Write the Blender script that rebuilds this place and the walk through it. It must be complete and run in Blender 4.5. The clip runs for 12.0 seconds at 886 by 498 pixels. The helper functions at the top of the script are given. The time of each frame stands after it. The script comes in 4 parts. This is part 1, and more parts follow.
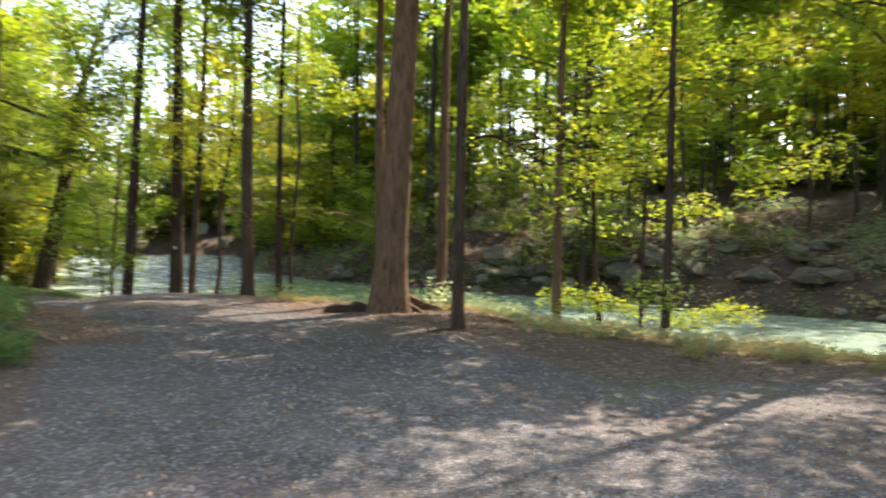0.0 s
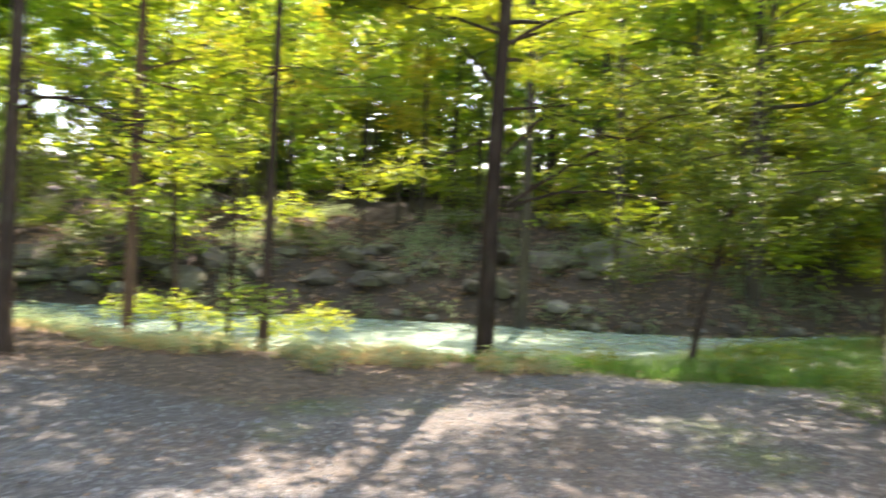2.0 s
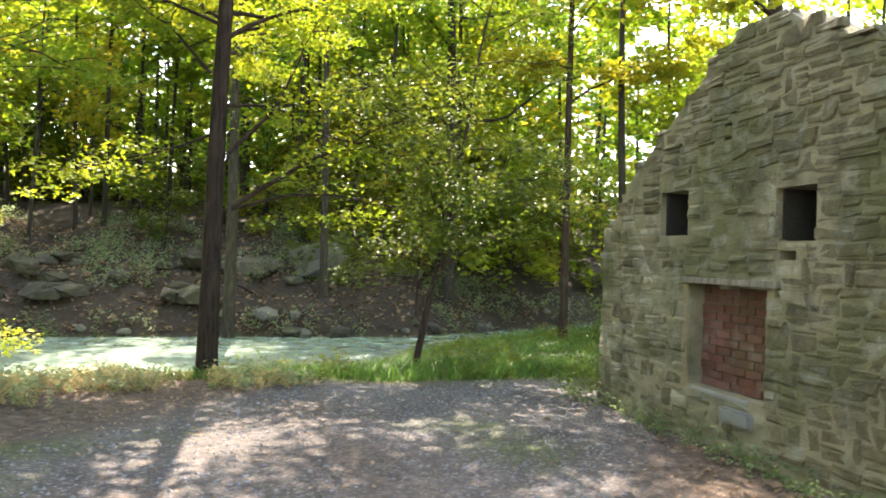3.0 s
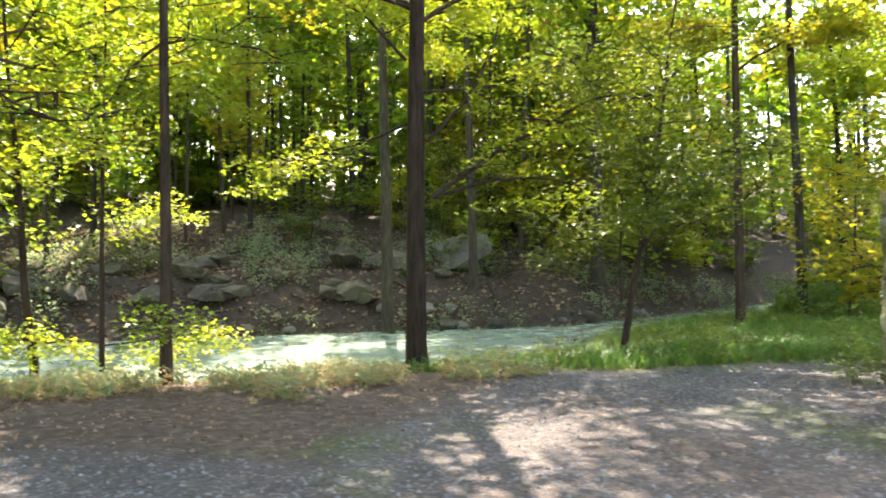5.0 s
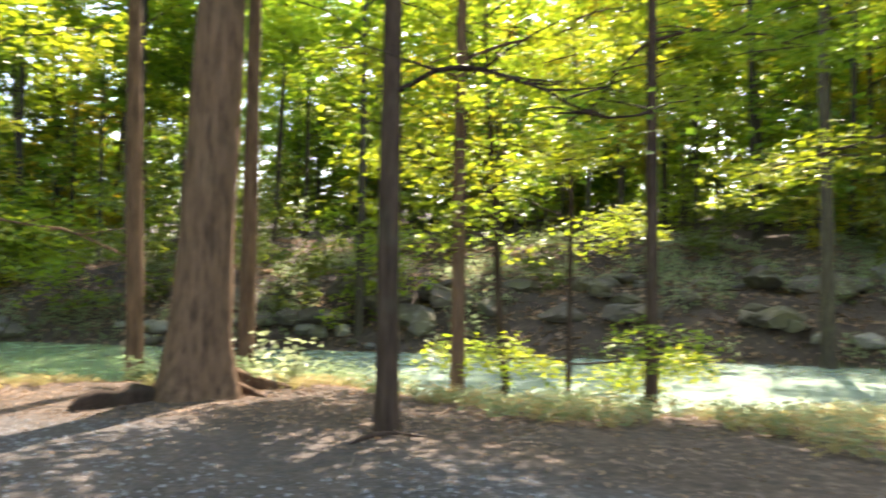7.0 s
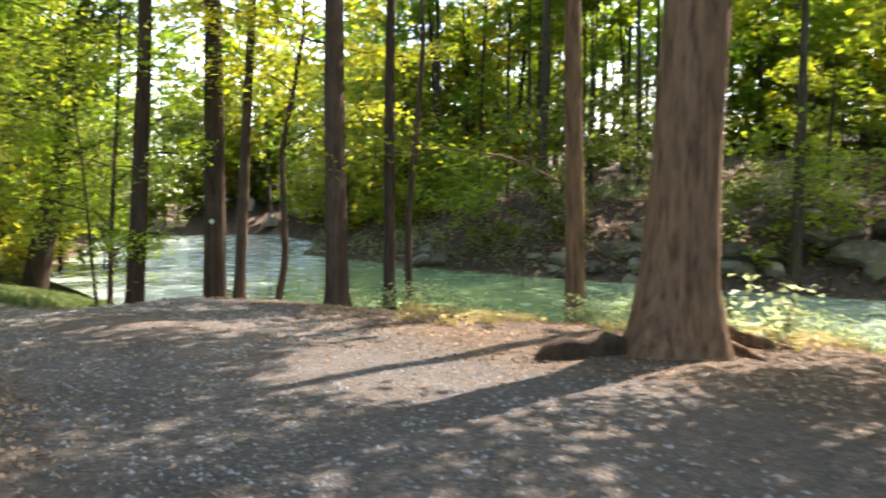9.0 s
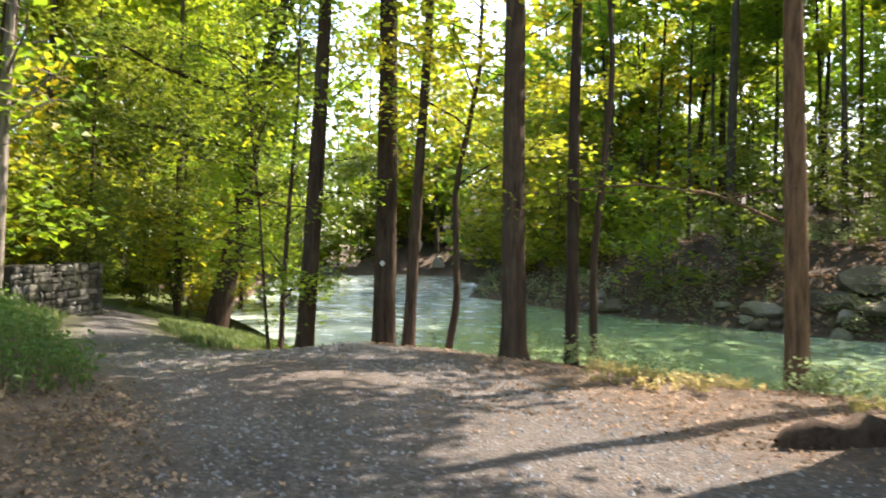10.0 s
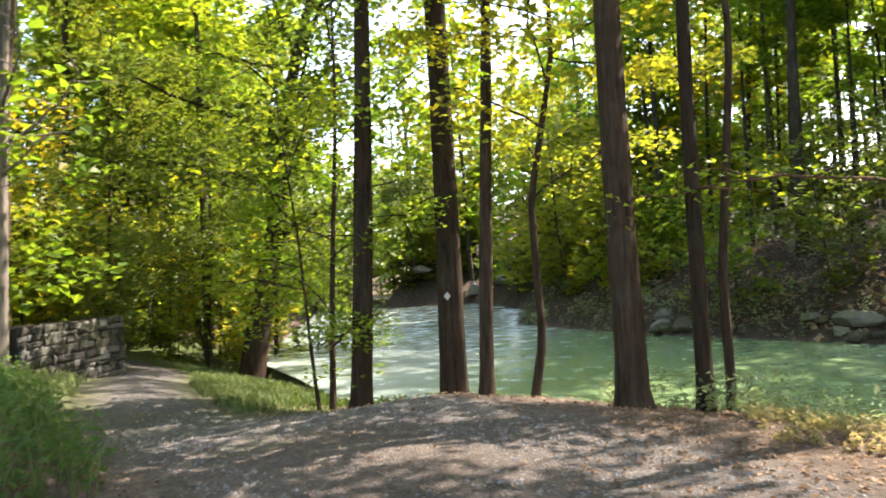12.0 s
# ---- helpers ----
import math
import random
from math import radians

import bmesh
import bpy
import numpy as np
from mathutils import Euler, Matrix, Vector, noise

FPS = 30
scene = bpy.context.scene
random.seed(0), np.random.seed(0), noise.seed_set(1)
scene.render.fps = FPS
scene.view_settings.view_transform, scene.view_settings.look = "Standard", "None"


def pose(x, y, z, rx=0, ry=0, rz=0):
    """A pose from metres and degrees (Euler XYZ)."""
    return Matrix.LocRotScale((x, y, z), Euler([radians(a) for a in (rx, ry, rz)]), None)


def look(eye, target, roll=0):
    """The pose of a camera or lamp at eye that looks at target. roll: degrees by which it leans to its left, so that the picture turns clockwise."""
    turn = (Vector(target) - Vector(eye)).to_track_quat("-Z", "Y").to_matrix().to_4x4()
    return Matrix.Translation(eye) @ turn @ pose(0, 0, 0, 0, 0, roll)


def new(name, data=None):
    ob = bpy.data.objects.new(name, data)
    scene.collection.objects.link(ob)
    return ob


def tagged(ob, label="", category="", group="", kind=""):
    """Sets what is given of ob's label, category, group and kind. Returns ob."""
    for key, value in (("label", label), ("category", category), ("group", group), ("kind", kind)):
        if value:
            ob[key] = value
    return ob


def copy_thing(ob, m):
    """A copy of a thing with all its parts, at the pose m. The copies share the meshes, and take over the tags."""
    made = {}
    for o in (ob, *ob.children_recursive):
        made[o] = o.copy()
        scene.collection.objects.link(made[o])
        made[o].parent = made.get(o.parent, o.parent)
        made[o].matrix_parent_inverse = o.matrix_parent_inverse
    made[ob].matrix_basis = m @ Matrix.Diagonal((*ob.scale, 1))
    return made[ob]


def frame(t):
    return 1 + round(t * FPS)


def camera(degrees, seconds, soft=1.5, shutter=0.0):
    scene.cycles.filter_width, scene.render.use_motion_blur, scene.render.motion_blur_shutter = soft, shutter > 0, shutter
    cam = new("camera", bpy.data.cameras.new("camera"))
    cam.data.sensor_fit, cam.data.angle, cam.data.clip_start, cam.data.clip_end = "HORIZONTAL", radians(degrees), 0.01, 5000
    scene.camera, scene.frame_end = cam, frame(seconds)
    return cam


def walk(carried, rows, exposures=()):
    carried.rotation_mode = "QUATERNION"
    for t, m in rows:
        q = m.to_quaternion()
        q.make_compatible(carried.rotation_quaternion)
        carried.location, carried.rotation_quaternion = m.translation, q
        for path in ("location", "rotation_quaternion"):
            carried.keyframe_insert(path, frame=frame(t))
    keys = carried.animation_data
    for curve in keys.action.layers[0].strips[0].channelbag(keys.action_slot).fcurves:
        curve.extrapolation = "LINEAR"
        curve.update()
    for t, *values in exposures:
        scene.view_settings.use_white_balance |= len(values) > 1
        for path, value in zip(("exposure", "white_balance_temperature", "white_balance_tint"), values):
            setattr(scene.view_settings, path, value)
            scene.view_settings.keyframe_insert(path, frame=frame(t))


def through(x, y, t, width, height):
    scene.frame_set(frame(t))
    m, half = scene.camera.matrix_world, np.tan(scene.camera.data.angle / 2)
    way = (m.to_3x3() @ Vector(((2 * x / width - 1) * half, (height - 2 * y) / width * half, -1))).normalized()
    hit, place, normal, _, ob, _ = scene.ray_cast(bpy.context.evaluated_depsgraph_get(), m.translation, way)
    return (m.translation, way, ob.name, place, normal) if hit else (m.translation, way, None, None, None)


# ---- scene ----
cam = camera(60.5, 12.0, 1.8, 0.5)
ROWS = [    # seconds, metres, then yaw, pitch and roll in degrees
    (0.0, 0.025, 0.169, 1.663, 0.07, -1.87, -0.69),
    (0.5, -0.151, 0.551, 1.630, -7.34, -1.88, -1.75),
    (1.0, -0.326, 0.937, 1.608, -11.86, -0.31, -0.17),
    (1.5, -0.472, 1.417, 1.568, -20.87, -0.89, -1.96),
    (2.0, -0.534, 1.818, 1.561, -34.45, -0.62, -2.63),
    (2.5, -0.610, 2.159, 1.558, -51.32, 0.68, -3.09),
    (2.7, -0.670, 2.300, 1.550, -56.17, 1.10, -3.10),
    (3.3, -0.860, 2.750, 1.510, -58.30, 0.60, -1.70),
    (4.3, -1.170, 3.490, 1.432, -52.46, 0.20, -0.40),
    (4.5, -1.236, 3.626, 1.421, -51.76, 0.16, -0.42),
    (5.0, -1.333, 4.088, 1.395, -50.91, 0.10, 0.72),
    (5.5, -1.463, 4.535, 1.384, -47.97, 1.16, 0.14),
    (6.0, -1.651, 4.963, 1.354, -42.79, 0.08, -0.18),
    (6.5, -1.774, 5.428, 1.362, -33.19, 0.41, 0.76),
    (7.0, -1.923, 5.852, 1.349, -24.92, 1.75, -0.48),
    (7.5, -2.010, 6.341, 1.315, -14.04, 0.08, 0.58),
    (7.7, -2.080, 6.490, 1.320, -10.97, -0.75, -0.25),
    (9.3, -2.580, 7.880, 1.290, 7.30, -3.55, -0.35),
    (9.5, -2.656, 8.086, 1.285, 10.48, -2.60, -0.89),
    (10.0, -2.805, 8.432, 1.302, 15.39, -0.41, -0.54),
    (10.5, -3.058, 8.834, 1.287, 17.29, 0.11, 0.05),
    (11.0, -3.288, 9.247, 1.282, 18.06, 0.15, -1.21),
    (11.5, -3.553, 9.530, 1.293, 18.93, 1.25, 0.92),
    (12.0, -3.843, 9.943, 1.311, 17.27, 1.70, 3.31),
]
walk(cam, [(t, pose(x, y, z, 90 + pitch, roll, yaw)) for t, x, y, z, yaw, pitch, roll in ROWS],
     exposures=[(0, 2.44, 6900, 16), (1, 2.66, 6900, 16), (2.5, 3.12, 6950, 16), (5.5, 3.14, 6950, 16), (7.5, 2.95, 6900, 16), (10, 2.72, 6900, 16), (12, 2.65, 6900, 16)])

# ---- light ----
SUN_AZ, SUN_EL = 45.0, 50.0          # the sun stands ahead and to the right, beyond the pond
world = bpy.data.worlds.new("world")
scene.world = world
world.use_nodes = True
sky = world.node_tree.nodes.new("ShaderNodeTexSky")
sky.sky_type = "NISHITA"
sky.sun_disc = False
sky.sun_elevation = radians(SUN_EL)
sky.sun_rotation = radians(SUN_AZ)
sky.air_density, sky.dust_density = 1.0, 2.0
world.node_tree.links.new(sky.outputs[0], world.node_tree.nodes["Background"].inputs[0])
world.node_tree.nodes["Background"].inputs[1].default_value = 0.15
sun_dir = Vector((math.sin(radians(SUN_AZ)) * math.cos(radians(SUN_EL)), math.cos(radians(SUN_AZ)) * math.cos(radians(SUN_EL)), math.sin(radians(SUN_EL))))
sun = new("sun", bpy.data.lights.new("sun", "SUN"))
sun.data.energy, sun.data.angle, sun.data.color = 3.2, radians(0.5), (1.0, 0.93, 0.82)
sun.matrix_world = look(sun_dir * 60, (0, 0, 0))

# ---- materials ----
rng = np.random.default_rng(7)


def mat(name, rough=0.8, spec=0.3):
    m = bpy.data.materials.new(name)
    m.use_nodes = True
    b = m.node_tree.nodes["Principled BSDF"]
    b.inputs["Roughness"].default_value = rough
    b.inputs["Specular IOR Level"].default_value = spec
    return m, m.node_tree, b


def coords(nt, scale=(1, 1, 1), kind="Object"):
    tc = nt.nodes.new("ShaderNodeTexCoord")
    mp = nt.nodes.new("ShaderNodeMapping")
    mp.inputs["Scale"].default_value = scale
    nt.links.new(tc.outputs[kind], mp.inputs[0])
    return mp.outputs[0]


def noise_tex(nt, vec, scale, detail=4, rough=0.6):
    n = nt.nodes.new("ShaderNodeTexNoise")
    n.inputs["Scale"].default_value, n.inputs["Detail"].default_value, n.inputs["Roughness"].default_value = scale, detail, rough
    nt.links.new(vec, n.inputs["Vector"])
    return n.outputs["Fac"]


def ramp(nt, fac, stops):
    r = nt.nodes.new("ShaderNodeValToRGB")
    els = r.color_ramp.elements
    while len(els) < len(stops):
        els.new(0.5)
    for e, (p, c) in zip(els, stops):
        e.position, e.color = p, (*c, 1)
    nt.links.new(fac, r.inputs[0])
    return r.outputs[0]


def mix(nt, fac, a, b, mode="MIX"):
    n = nt.nodes.new("ShaderNodeMix")
    n.data_type, n.blend_type = "RGBA", mode
    for sock, v in ((n.inputs[0], fac), (n.inputs[6], a), (n.inputs[7], b)):
        if hasattr(v, "is_linked"):
            nt.links.new(v, sock)
        elif isinstance(v, (int, float)):
            sock.default_value = v
        else:
            sock.default_value = (*v, 1)
    return n.outputs[2]


def maths(nt, op, a, b=0.0):
    n = nt.nodes.new("ShaderNodeMath")
    n.operation = op
    for sock, v in ((n.inputs[0], a), (n.inputs[1], b)):
        if hasattr(v, "is_linked"):
            nt.links.new(v, sock)
        else:
            sock.default_value = v
    return n.outputs[0]


def bump(nt, b, height, strength=0.5, dist=0.02):
    n = nt.nodes.new("ShaderNodeBump")
    n.inputs["Strength"].default_value, n.inputs["Distance"].default_value = strength, dist
    nt.links.new(height, n.inputs["Height"])
    nt.links.new(n.outputs[0], b.inputs["Normal"])


def bark_material(name, dark, light, lichen=0.15):
    m, nt, b = mat(name, 0.9, 0.15)
    v = coords(nt, (1, 1, 0.12))
    ridges = noise_tex(nt, v, 22, 5, 0.65)
    patch = noise_tex(nt, coords(nt), 2.2, 3)
    col = ramp(nt, ridges, [(0.3, dark), (0.7, light)])
    moss = ramp(nt, patch, [(0.52, (0, 0, 0)), (0.72, (lichen, lichen, lichen))])
    col = mix(nt, moss, col, (0.16, 0.18, 0.11))
    info = nt.nodes.new("ShaderNodeObjectInfo")
    tone = maths(nt, "MULTIPLY_ADD", info.outputs["Random"], 0.5)
    tone.node.inputs[2].default_value = 0.75
    hv = nt.nodes.new("ShaderNodeHueSaturation")
    nt.links.new(tone, hv.inputs["Value"])
    nt.links.new(col, hv.inputs["Color"])
    nt.links.new(hv.outputs[0], b.inputs["Base Color"])
    bump(nt, b, ridges, 1.0, 0.03)
    return m


def leaf_material(name, colours, through=0.45, gloss=0.2):
    """Thin leaves: colour varies leaf by leaf and in drifts; part of the light passes through."""
    m = bpy.data.materials.new(name)
    m.use_nodes = True
    nt = m.node_tree
    b = nt.nodes["Principled BSDF"]
    out = nt.nodes["Material Output"]
    geo = nt.nodes.new("ShaderNodeNewGeometry")
    info = nt.nodes.new("ShaderNodeObjectInfo")
    drift = noise_tex(nt, coords(nt), 0.55, 2)
    f = maths(nt, "ADD", maths(nt, "MULTIPLY", geo.outputs["Random Per Island"], 0.28), maths(nt, "MULTIPLY", drift, 0.72))
    f = maths(nt, "ADD", f, maths(nt, "MULTIPLY", maths(nt, "SUBTRACT", info.outputs["Random"], 0.5), 0.3))
    col = ramp(nt, f, [(0.15 + 0.7 * i / (len(colours) - 1), c) for i, c in enumerate(colours)])
    nt.links.new(col, b.inputs["Base Color"])
    b.inputs["Roughness"].default_value = 0.45
    b.inputs["Specular IOR Level"].default_value = gloss
    tr = nt.nodes.new("ShaderNodeBsdfTranslucent")
    bright = nt.nodes.new("ShaderNodeHueSaturation")
    bright.inputs["Value"].default_value = 2.8
    bright.inputs["Saturation"].default_value = 1.1
    bright.inputs["Hue"].default_value = 0.499
    nt.links.new(col, bright.inputs["Color"])
    nt.links.new(bright.outputs[0], tr.inputs["Color"])
    mx = nt.nodes.new("ShaderNodeMixShader")
    mx.inputs[0].default_value = through
    nt.links.new(b.outputs[0], mx.inputs[1])
    nt.links.new(tr.outputs[0], mx.inputs[2])
    nt.links.new(mx.outputs[0], out.inputs[0])
    return m


def ground_material():
    m, nt, b = mat("ground_cover", 0.95, 0.15)
    at = nt.nodes.new("ShaderNodeAttribute")
    at.attribute_name = "cover"
    sep = nt.nodes.new("ShaderNodeSeparateColor")
    nt.links.new(at.outputs["Color"], sep.inputs[0])
    v = coords(nt)
    fine, mid, big = noise_tex(nt, v, 90, 3, 0.7), noise_tex(nt, v, 9, 5, 0.65), noise_tex(nt, v, 0.9, 4)
    vor = nt.nodes.new("ShaderNodeTexVoronoi")
    vor.inputs["Scale"].default_value = 42
    nt.links.new(v, vor.inputs["Vector"])
    vsep = nt.nodes.new("ShaderNodeSeparateColor")
    nt.links.new(vor.outputs["Color"], vsep.inputs[0])
    gravel = ramp(nt, vsep.outputs[0], [(0.0, (0.040, 0.037, 0.036)), (0.6, (0.095, 0.088, 0.084)), (0.9, (0.18, 0.168, 0.160)), (1.0, (0.30, 0.285, 0.27))])
    dust = ramp(nt, big, [(0.35, (0.064, 0.059, 0.056)), (0.55, (0.125, 0.113, 0.107)), (0.7, (0.185, 0.163, 0.145))])
    gravel = mix(nt, 0.4, gravel, dust)
    litter = ramp(nt, mid, [(0.3, (0.044, 0.033, 0.025)), (0.55, (0.128, 0.094, 0.070)), (0.75, (0.25, 0.188, 0.145))])
    grass = ramp(nt, mid, [(0.3, (0.035, 0.055, 0.012)), (0.7, (0.10, 0.14, 0.035))])
    edge = maths(nt, "MULTIPLY", maths(nt, "SUBTRACT", mid, 0.5), 1.1)
    kl = nt.nodes.new("ShaderNodeClamp")
    nt.links.new(maths(nt, "ADD", sep.outputs[2], edge), kl.inputs[0])
    kg = nt.nodes.new("ShaderNodeClamp")
    nt.links.new(maths(nt, "ADD", sep.outputs[1], edge), kg.inputs[0])
    fl = maths(nt, "MULTIPLY", kl.outputs[0], maths(nt, "GREATER_THAN", sep.outputs[2], 0.02))
    fg = maths(nt, "MULTIPLY", kg.outputs[0], maths(nt, "GREATER_THAN", sep.outputs[1], 0.02))
    # Dark soil tone, with the shade of bank and clearing put into it.
    shade_soil = ramp(nt, mid, [(0.35, (0.022, 0.017, 0.013)), (0.6, (0.060, 0.045, 0.034)), (0.78, (0.15, 0.115, 0.09))])
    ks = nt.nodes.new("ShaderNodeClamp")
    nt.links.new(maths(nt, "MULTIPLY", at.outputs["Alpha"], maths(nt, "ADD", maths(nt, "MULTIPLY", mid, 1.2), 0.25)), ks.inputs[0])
    col = mix(nt, fg, mix(nt, ks.outputs[0], mix(nt, fl, gravel, litter), shade_soil), grass)
    nt.links.new(col, b.inputs["Base Color"])
    h = maths(nt, "ADD", maths(nt, "MULTIPLY", vor.outputs["Distance"], -0.9), maths(nt, "MULTIPLY", fine, 0.5))
    bump(nt, b, maths(nt, "ADD", h, mid), 0.7, 0.025)
    return m


def water_material():
    m, nt, b = mat("pond_water", 0.16, 0.5)
    v = coords(nt)
    big, fine = noise_tex(nt, v, 0.35, 4), noise_tex(nt, v, 1.6, 6, 0.65)
    col = ramp(nt, big, [(0.3, (0.20, 0.28, 0.205)), (0.55, (0.24, 0.32, 0.22)), (0.75, (0.28, 0.35, 0.19))])
    specks = ramp(nt, fine, [(0.5, (0, 0, 0)), (0.7, (0.6, 0.6, 0.6))])
    col = mix(nt, specks, col, (0.30, 0.37, 0.22))
    sx = nt.nodes.new("ShaderNodeSeparateXYZ")
    nt.links.new(v, sx.inputs[0])
    drift = nt.nodes.new("ShaderNodeMapRange")
    drift.inputs["From Min"].default_value, drift.inputs["From Max"].default_value = 0.0, 5.0
    nt.links.new(maths(nt, "ADD", sx.outputs[0], maths(nt, "MULTIPLY", big, 3.0)), drift.inputs["Value"])
    col = mix(nt, drift.outputs[0], mix(nt, 0.7, col, (0.115, 0.19, 0.06)), mix(nt, 0.6, col, (0.26, 0.33, 0.27)))
    # Paler towards negative x: the sky's reflection put into the base colour.
    bend = nt.nodes.new("ShaderNodeMapRange")
    bend.inputs["From Min"].default_value, bend.inputs["From Max"].default_value = 4.8, 7.4
    nt.links.new(maths(nt, "SUBTRACT", maths(nt, "MULTIPLY", fine, 2.0), maths(nt, "ADD", sx.outputs[0], 2.6)), bend.inputs["Value"])
    col = mix(nt, bend.outputs[0], col, (0.34, 0.41, 0.36))
    nt.links.new(col, b.inputs["Base Color"])
    b.inputs["IOR"].default_value = 1.33
    rr = ramp(nt, fine, [(0.4, (0.06, 0.06, 0.06)), (0.65, (0.32, 0.32, 0.32))])
    nt.links.new(rr, b.inputs["Roughness"])
    bump(nt, b, noise_tex(nt, v, 5, 3), 0.05, 0.02)
    return m


def stone_material(name, stops, moss=0.4):
    m, nt, b = mat(name, 0.92, 0.2)
    v = coords(nt)
    info = nt.nodes.new("ShaderNodeObjectInfo")
    n1, n2 = noise_tex(nt, v, 7, 5, 0.65), noise_tex(nt, v, 45, 4, 0.7)
    geo = nt.nodes.new("ShaderNodeNewGeometry")
    wn = nt.nodes.new("ShaderNodeTexNoise")
    wn.inputs["Scale"].default_value = 1.1
    nt.links.new(geo.outputs["Position"], wn.inputs["Vector"])
    f = maths(nt, "ADD", maths(nt, "MULTIPLY", info.outputs["Random"], 0.42), maths(nt, "MULTIPLY", n1, 0.58))
    col = ramp(nt, f, stops)
    mk = ramp(nt, wn.outputs["Fac"], [(0.42, (0, 0, 0)), (0.6, (moss, moss, moss))])
    col = mix(nt, mk, col, (0.14, 0.14, 0.055))
    ln = nt.nodes.new("ShaderNodeTexNoise")
    ln.inputs["Scale"].default_value, ln.inputs["Detail"].default_value = 6.0, 5.0
    nt.links.new(geo.outputs["Position"], ln.inputs["Vector"])
    col = mix(nt, ramp(nt, ln.outputs["Fac"], [(0.55, (0, 0, 0)), (0.7, (0.6 * moss, 0.6 * moss, 0.6 * moss))]), col, (0.46, 0.44, 0.36))
    sn = nt.nodes.new("ShaderNodeTexNoise")
    sn.inputs["Scale"].default_value, sn.inputs["Detail"].default_value, sn.inputs["Roughness"].default_value = 2.4, 6.0, 0.68
    nt.links.new(geo.outputs["Position"], sn.inputs["Vector"])
    col = mix(nt, ramp(nt, sn.outputs["Fac"], [(0.46, (0, 0, 0)), (0.66, (0.85 * moss, 0.85 * moss, 0.85 * moss))]), col, (0.075, 0.070, 0.045))
    col = mix(nt, maths(nt, "MULTIPLY", n2, 0.25), col, (0.05, 0.045, 0.035))
    nt.links.new(col, b.inputs["Base Color"])
    bump(nt, b, maths(nt, "ADD", n2, n1), 0.8, 0.02)
    return m


BARK = bark_material("bark_grey_brown", (0.016, 0.010, 0.007), (0.080, 0.051, 0.033))
BARK_RED = bark_material("bark_red_brown", (0.036, 0.021, 0.012), (0.185, 0.110, 0.062), 0.05)
BARK_FAR = bark_material("bark_dark", (0.020, 0.016, 0.011), (0.085, 0.070, 0.050))
BARK_DEAD = bark_material("bark_bleached", (0.10, 0.09, 0.075), (0.34, 0.29, 0.24), 0.05)
LEAF = leaf_material("maple_leaf", [(0.050, 0.094, 0.016), (0.086, 0.140, 0.020), (0.126, 0.172, 0.023), (0.168, 0.194, 0.025), (0.208, 0.197, 0.027)])
LEAF_OLIVE = leaf_material("olive_leaf", [(0.036, 0.060, 0.014), (0.060, 0.085, 0.016), (0.090, 0.108, 0.019), (0.128, 0.128, 0.022)], 0.36)
LEAF_DARK = leaf_material("dark_leaf", [(0.045, 0.085, 0.028), (0.070, 0.120, 0.034), (0.100, 0.150, 0.038), (0.130, 0.170, 0.040)], 0.42)
LEAF_GOLD = leaf_material("gold_leaf", [(0.10, 0.14, 0.022), (0.16, 0.175, 0.025), (0.22, 0.19, 0.028), (0.27, 0.18, 0.028)])
LEAF_PALE = leaf_material("pale_weed_leaf", [(0.08, 0.115, 0.05), (0.14, 0.175, 0.085), (0.23, 0.245, 0.14)], 0.4)
GRASS = leaf_material("grass_blade", [(0.05, 0.075, 0.025), (0.09, 0.12, 0.045), (0.15, 0.17, 0.075)], 0.4)
GRASS_LUSH = leaf_material("lush_grass_blade", [(0.035, 0.075, 0.018), (0.06, 0.115, 0.026), (0.10, 0.15, 0.04)], 0.45)
DRY = leaf_material("fallen_leaf", [(0.06, 0.04, 0.026), (0.13, 0.085, 0.052), (0.22, 0.15, 0.10), (0.31, 0.21, 0.14), (0.40, 0.31, 0.22)], 0.12, 0.03)
GROUND = ground_material()
WATER = water_material()
STONE = stone_material("wall_stone", [(0.25, (0.12, 0.095, 0.052)), (0.42, (0.27, 0.225, 0.13)), (0.6, (0.40, 0.345, 0.215)), (0.8, (0.60, 0.55, 0.43))], 0.8)
WALL_STONE = stone_material("lichen_stained_stone", [(0.25, (0.025, 0.024, 0.022)), (0.5, (0.06, 0.058, 0.053)), (0.68, (0.13, 0.127, 0.12)), (0.82, (0.34, 0.34, 0.34))], 0.2)
# Dark stone: shade inside the openings put into colour; also wall joints.
SHADE_JOINT = stone_material("shade_and_joint_stone", [(0.2, (0.02, 0.018, 0.015)), (0.8, (0.06, 0.054, 0.045))], 0.0)
OCHRE = stone_material("ochre_stone", [(0.2, (0.22, 0.16, 0.08)), (0.8, (0.42, 0.33, 0.19))], 0.2)
MORTAR = stone_material("old_mortar", [(0.2, (0.24, 0.20, 0.12)), (0.8, (0.42, 0.36, 0.225))], 0.7)
PALE_STONE = stone_material("pale_stone", [(0.2, (0.26, 0.25, 0.22)), (0.8, (0.44, 0.42, 0.38))], 0.1)
BOULDER = stone_material("boulder_rock", [(0.2, (0.13, 0.12, 0.105)), (0.8, (0.27, 0.25, 0.22))], 0.35)
DARK_ROCK = stone_material("dark_bank_rock", [(0.2, (0.045, 0.038, 0.03)), (0.8, (0.12, 0.10, 0.08))], 0.4)
BRICK = stone_material("red_brick", [(0.2, (0.15, 0.055, 0.04)), (0.5, (0.23, 0.085, 0.062)), (0.8, (0.34, 0.17, 0.135))], 0.4)
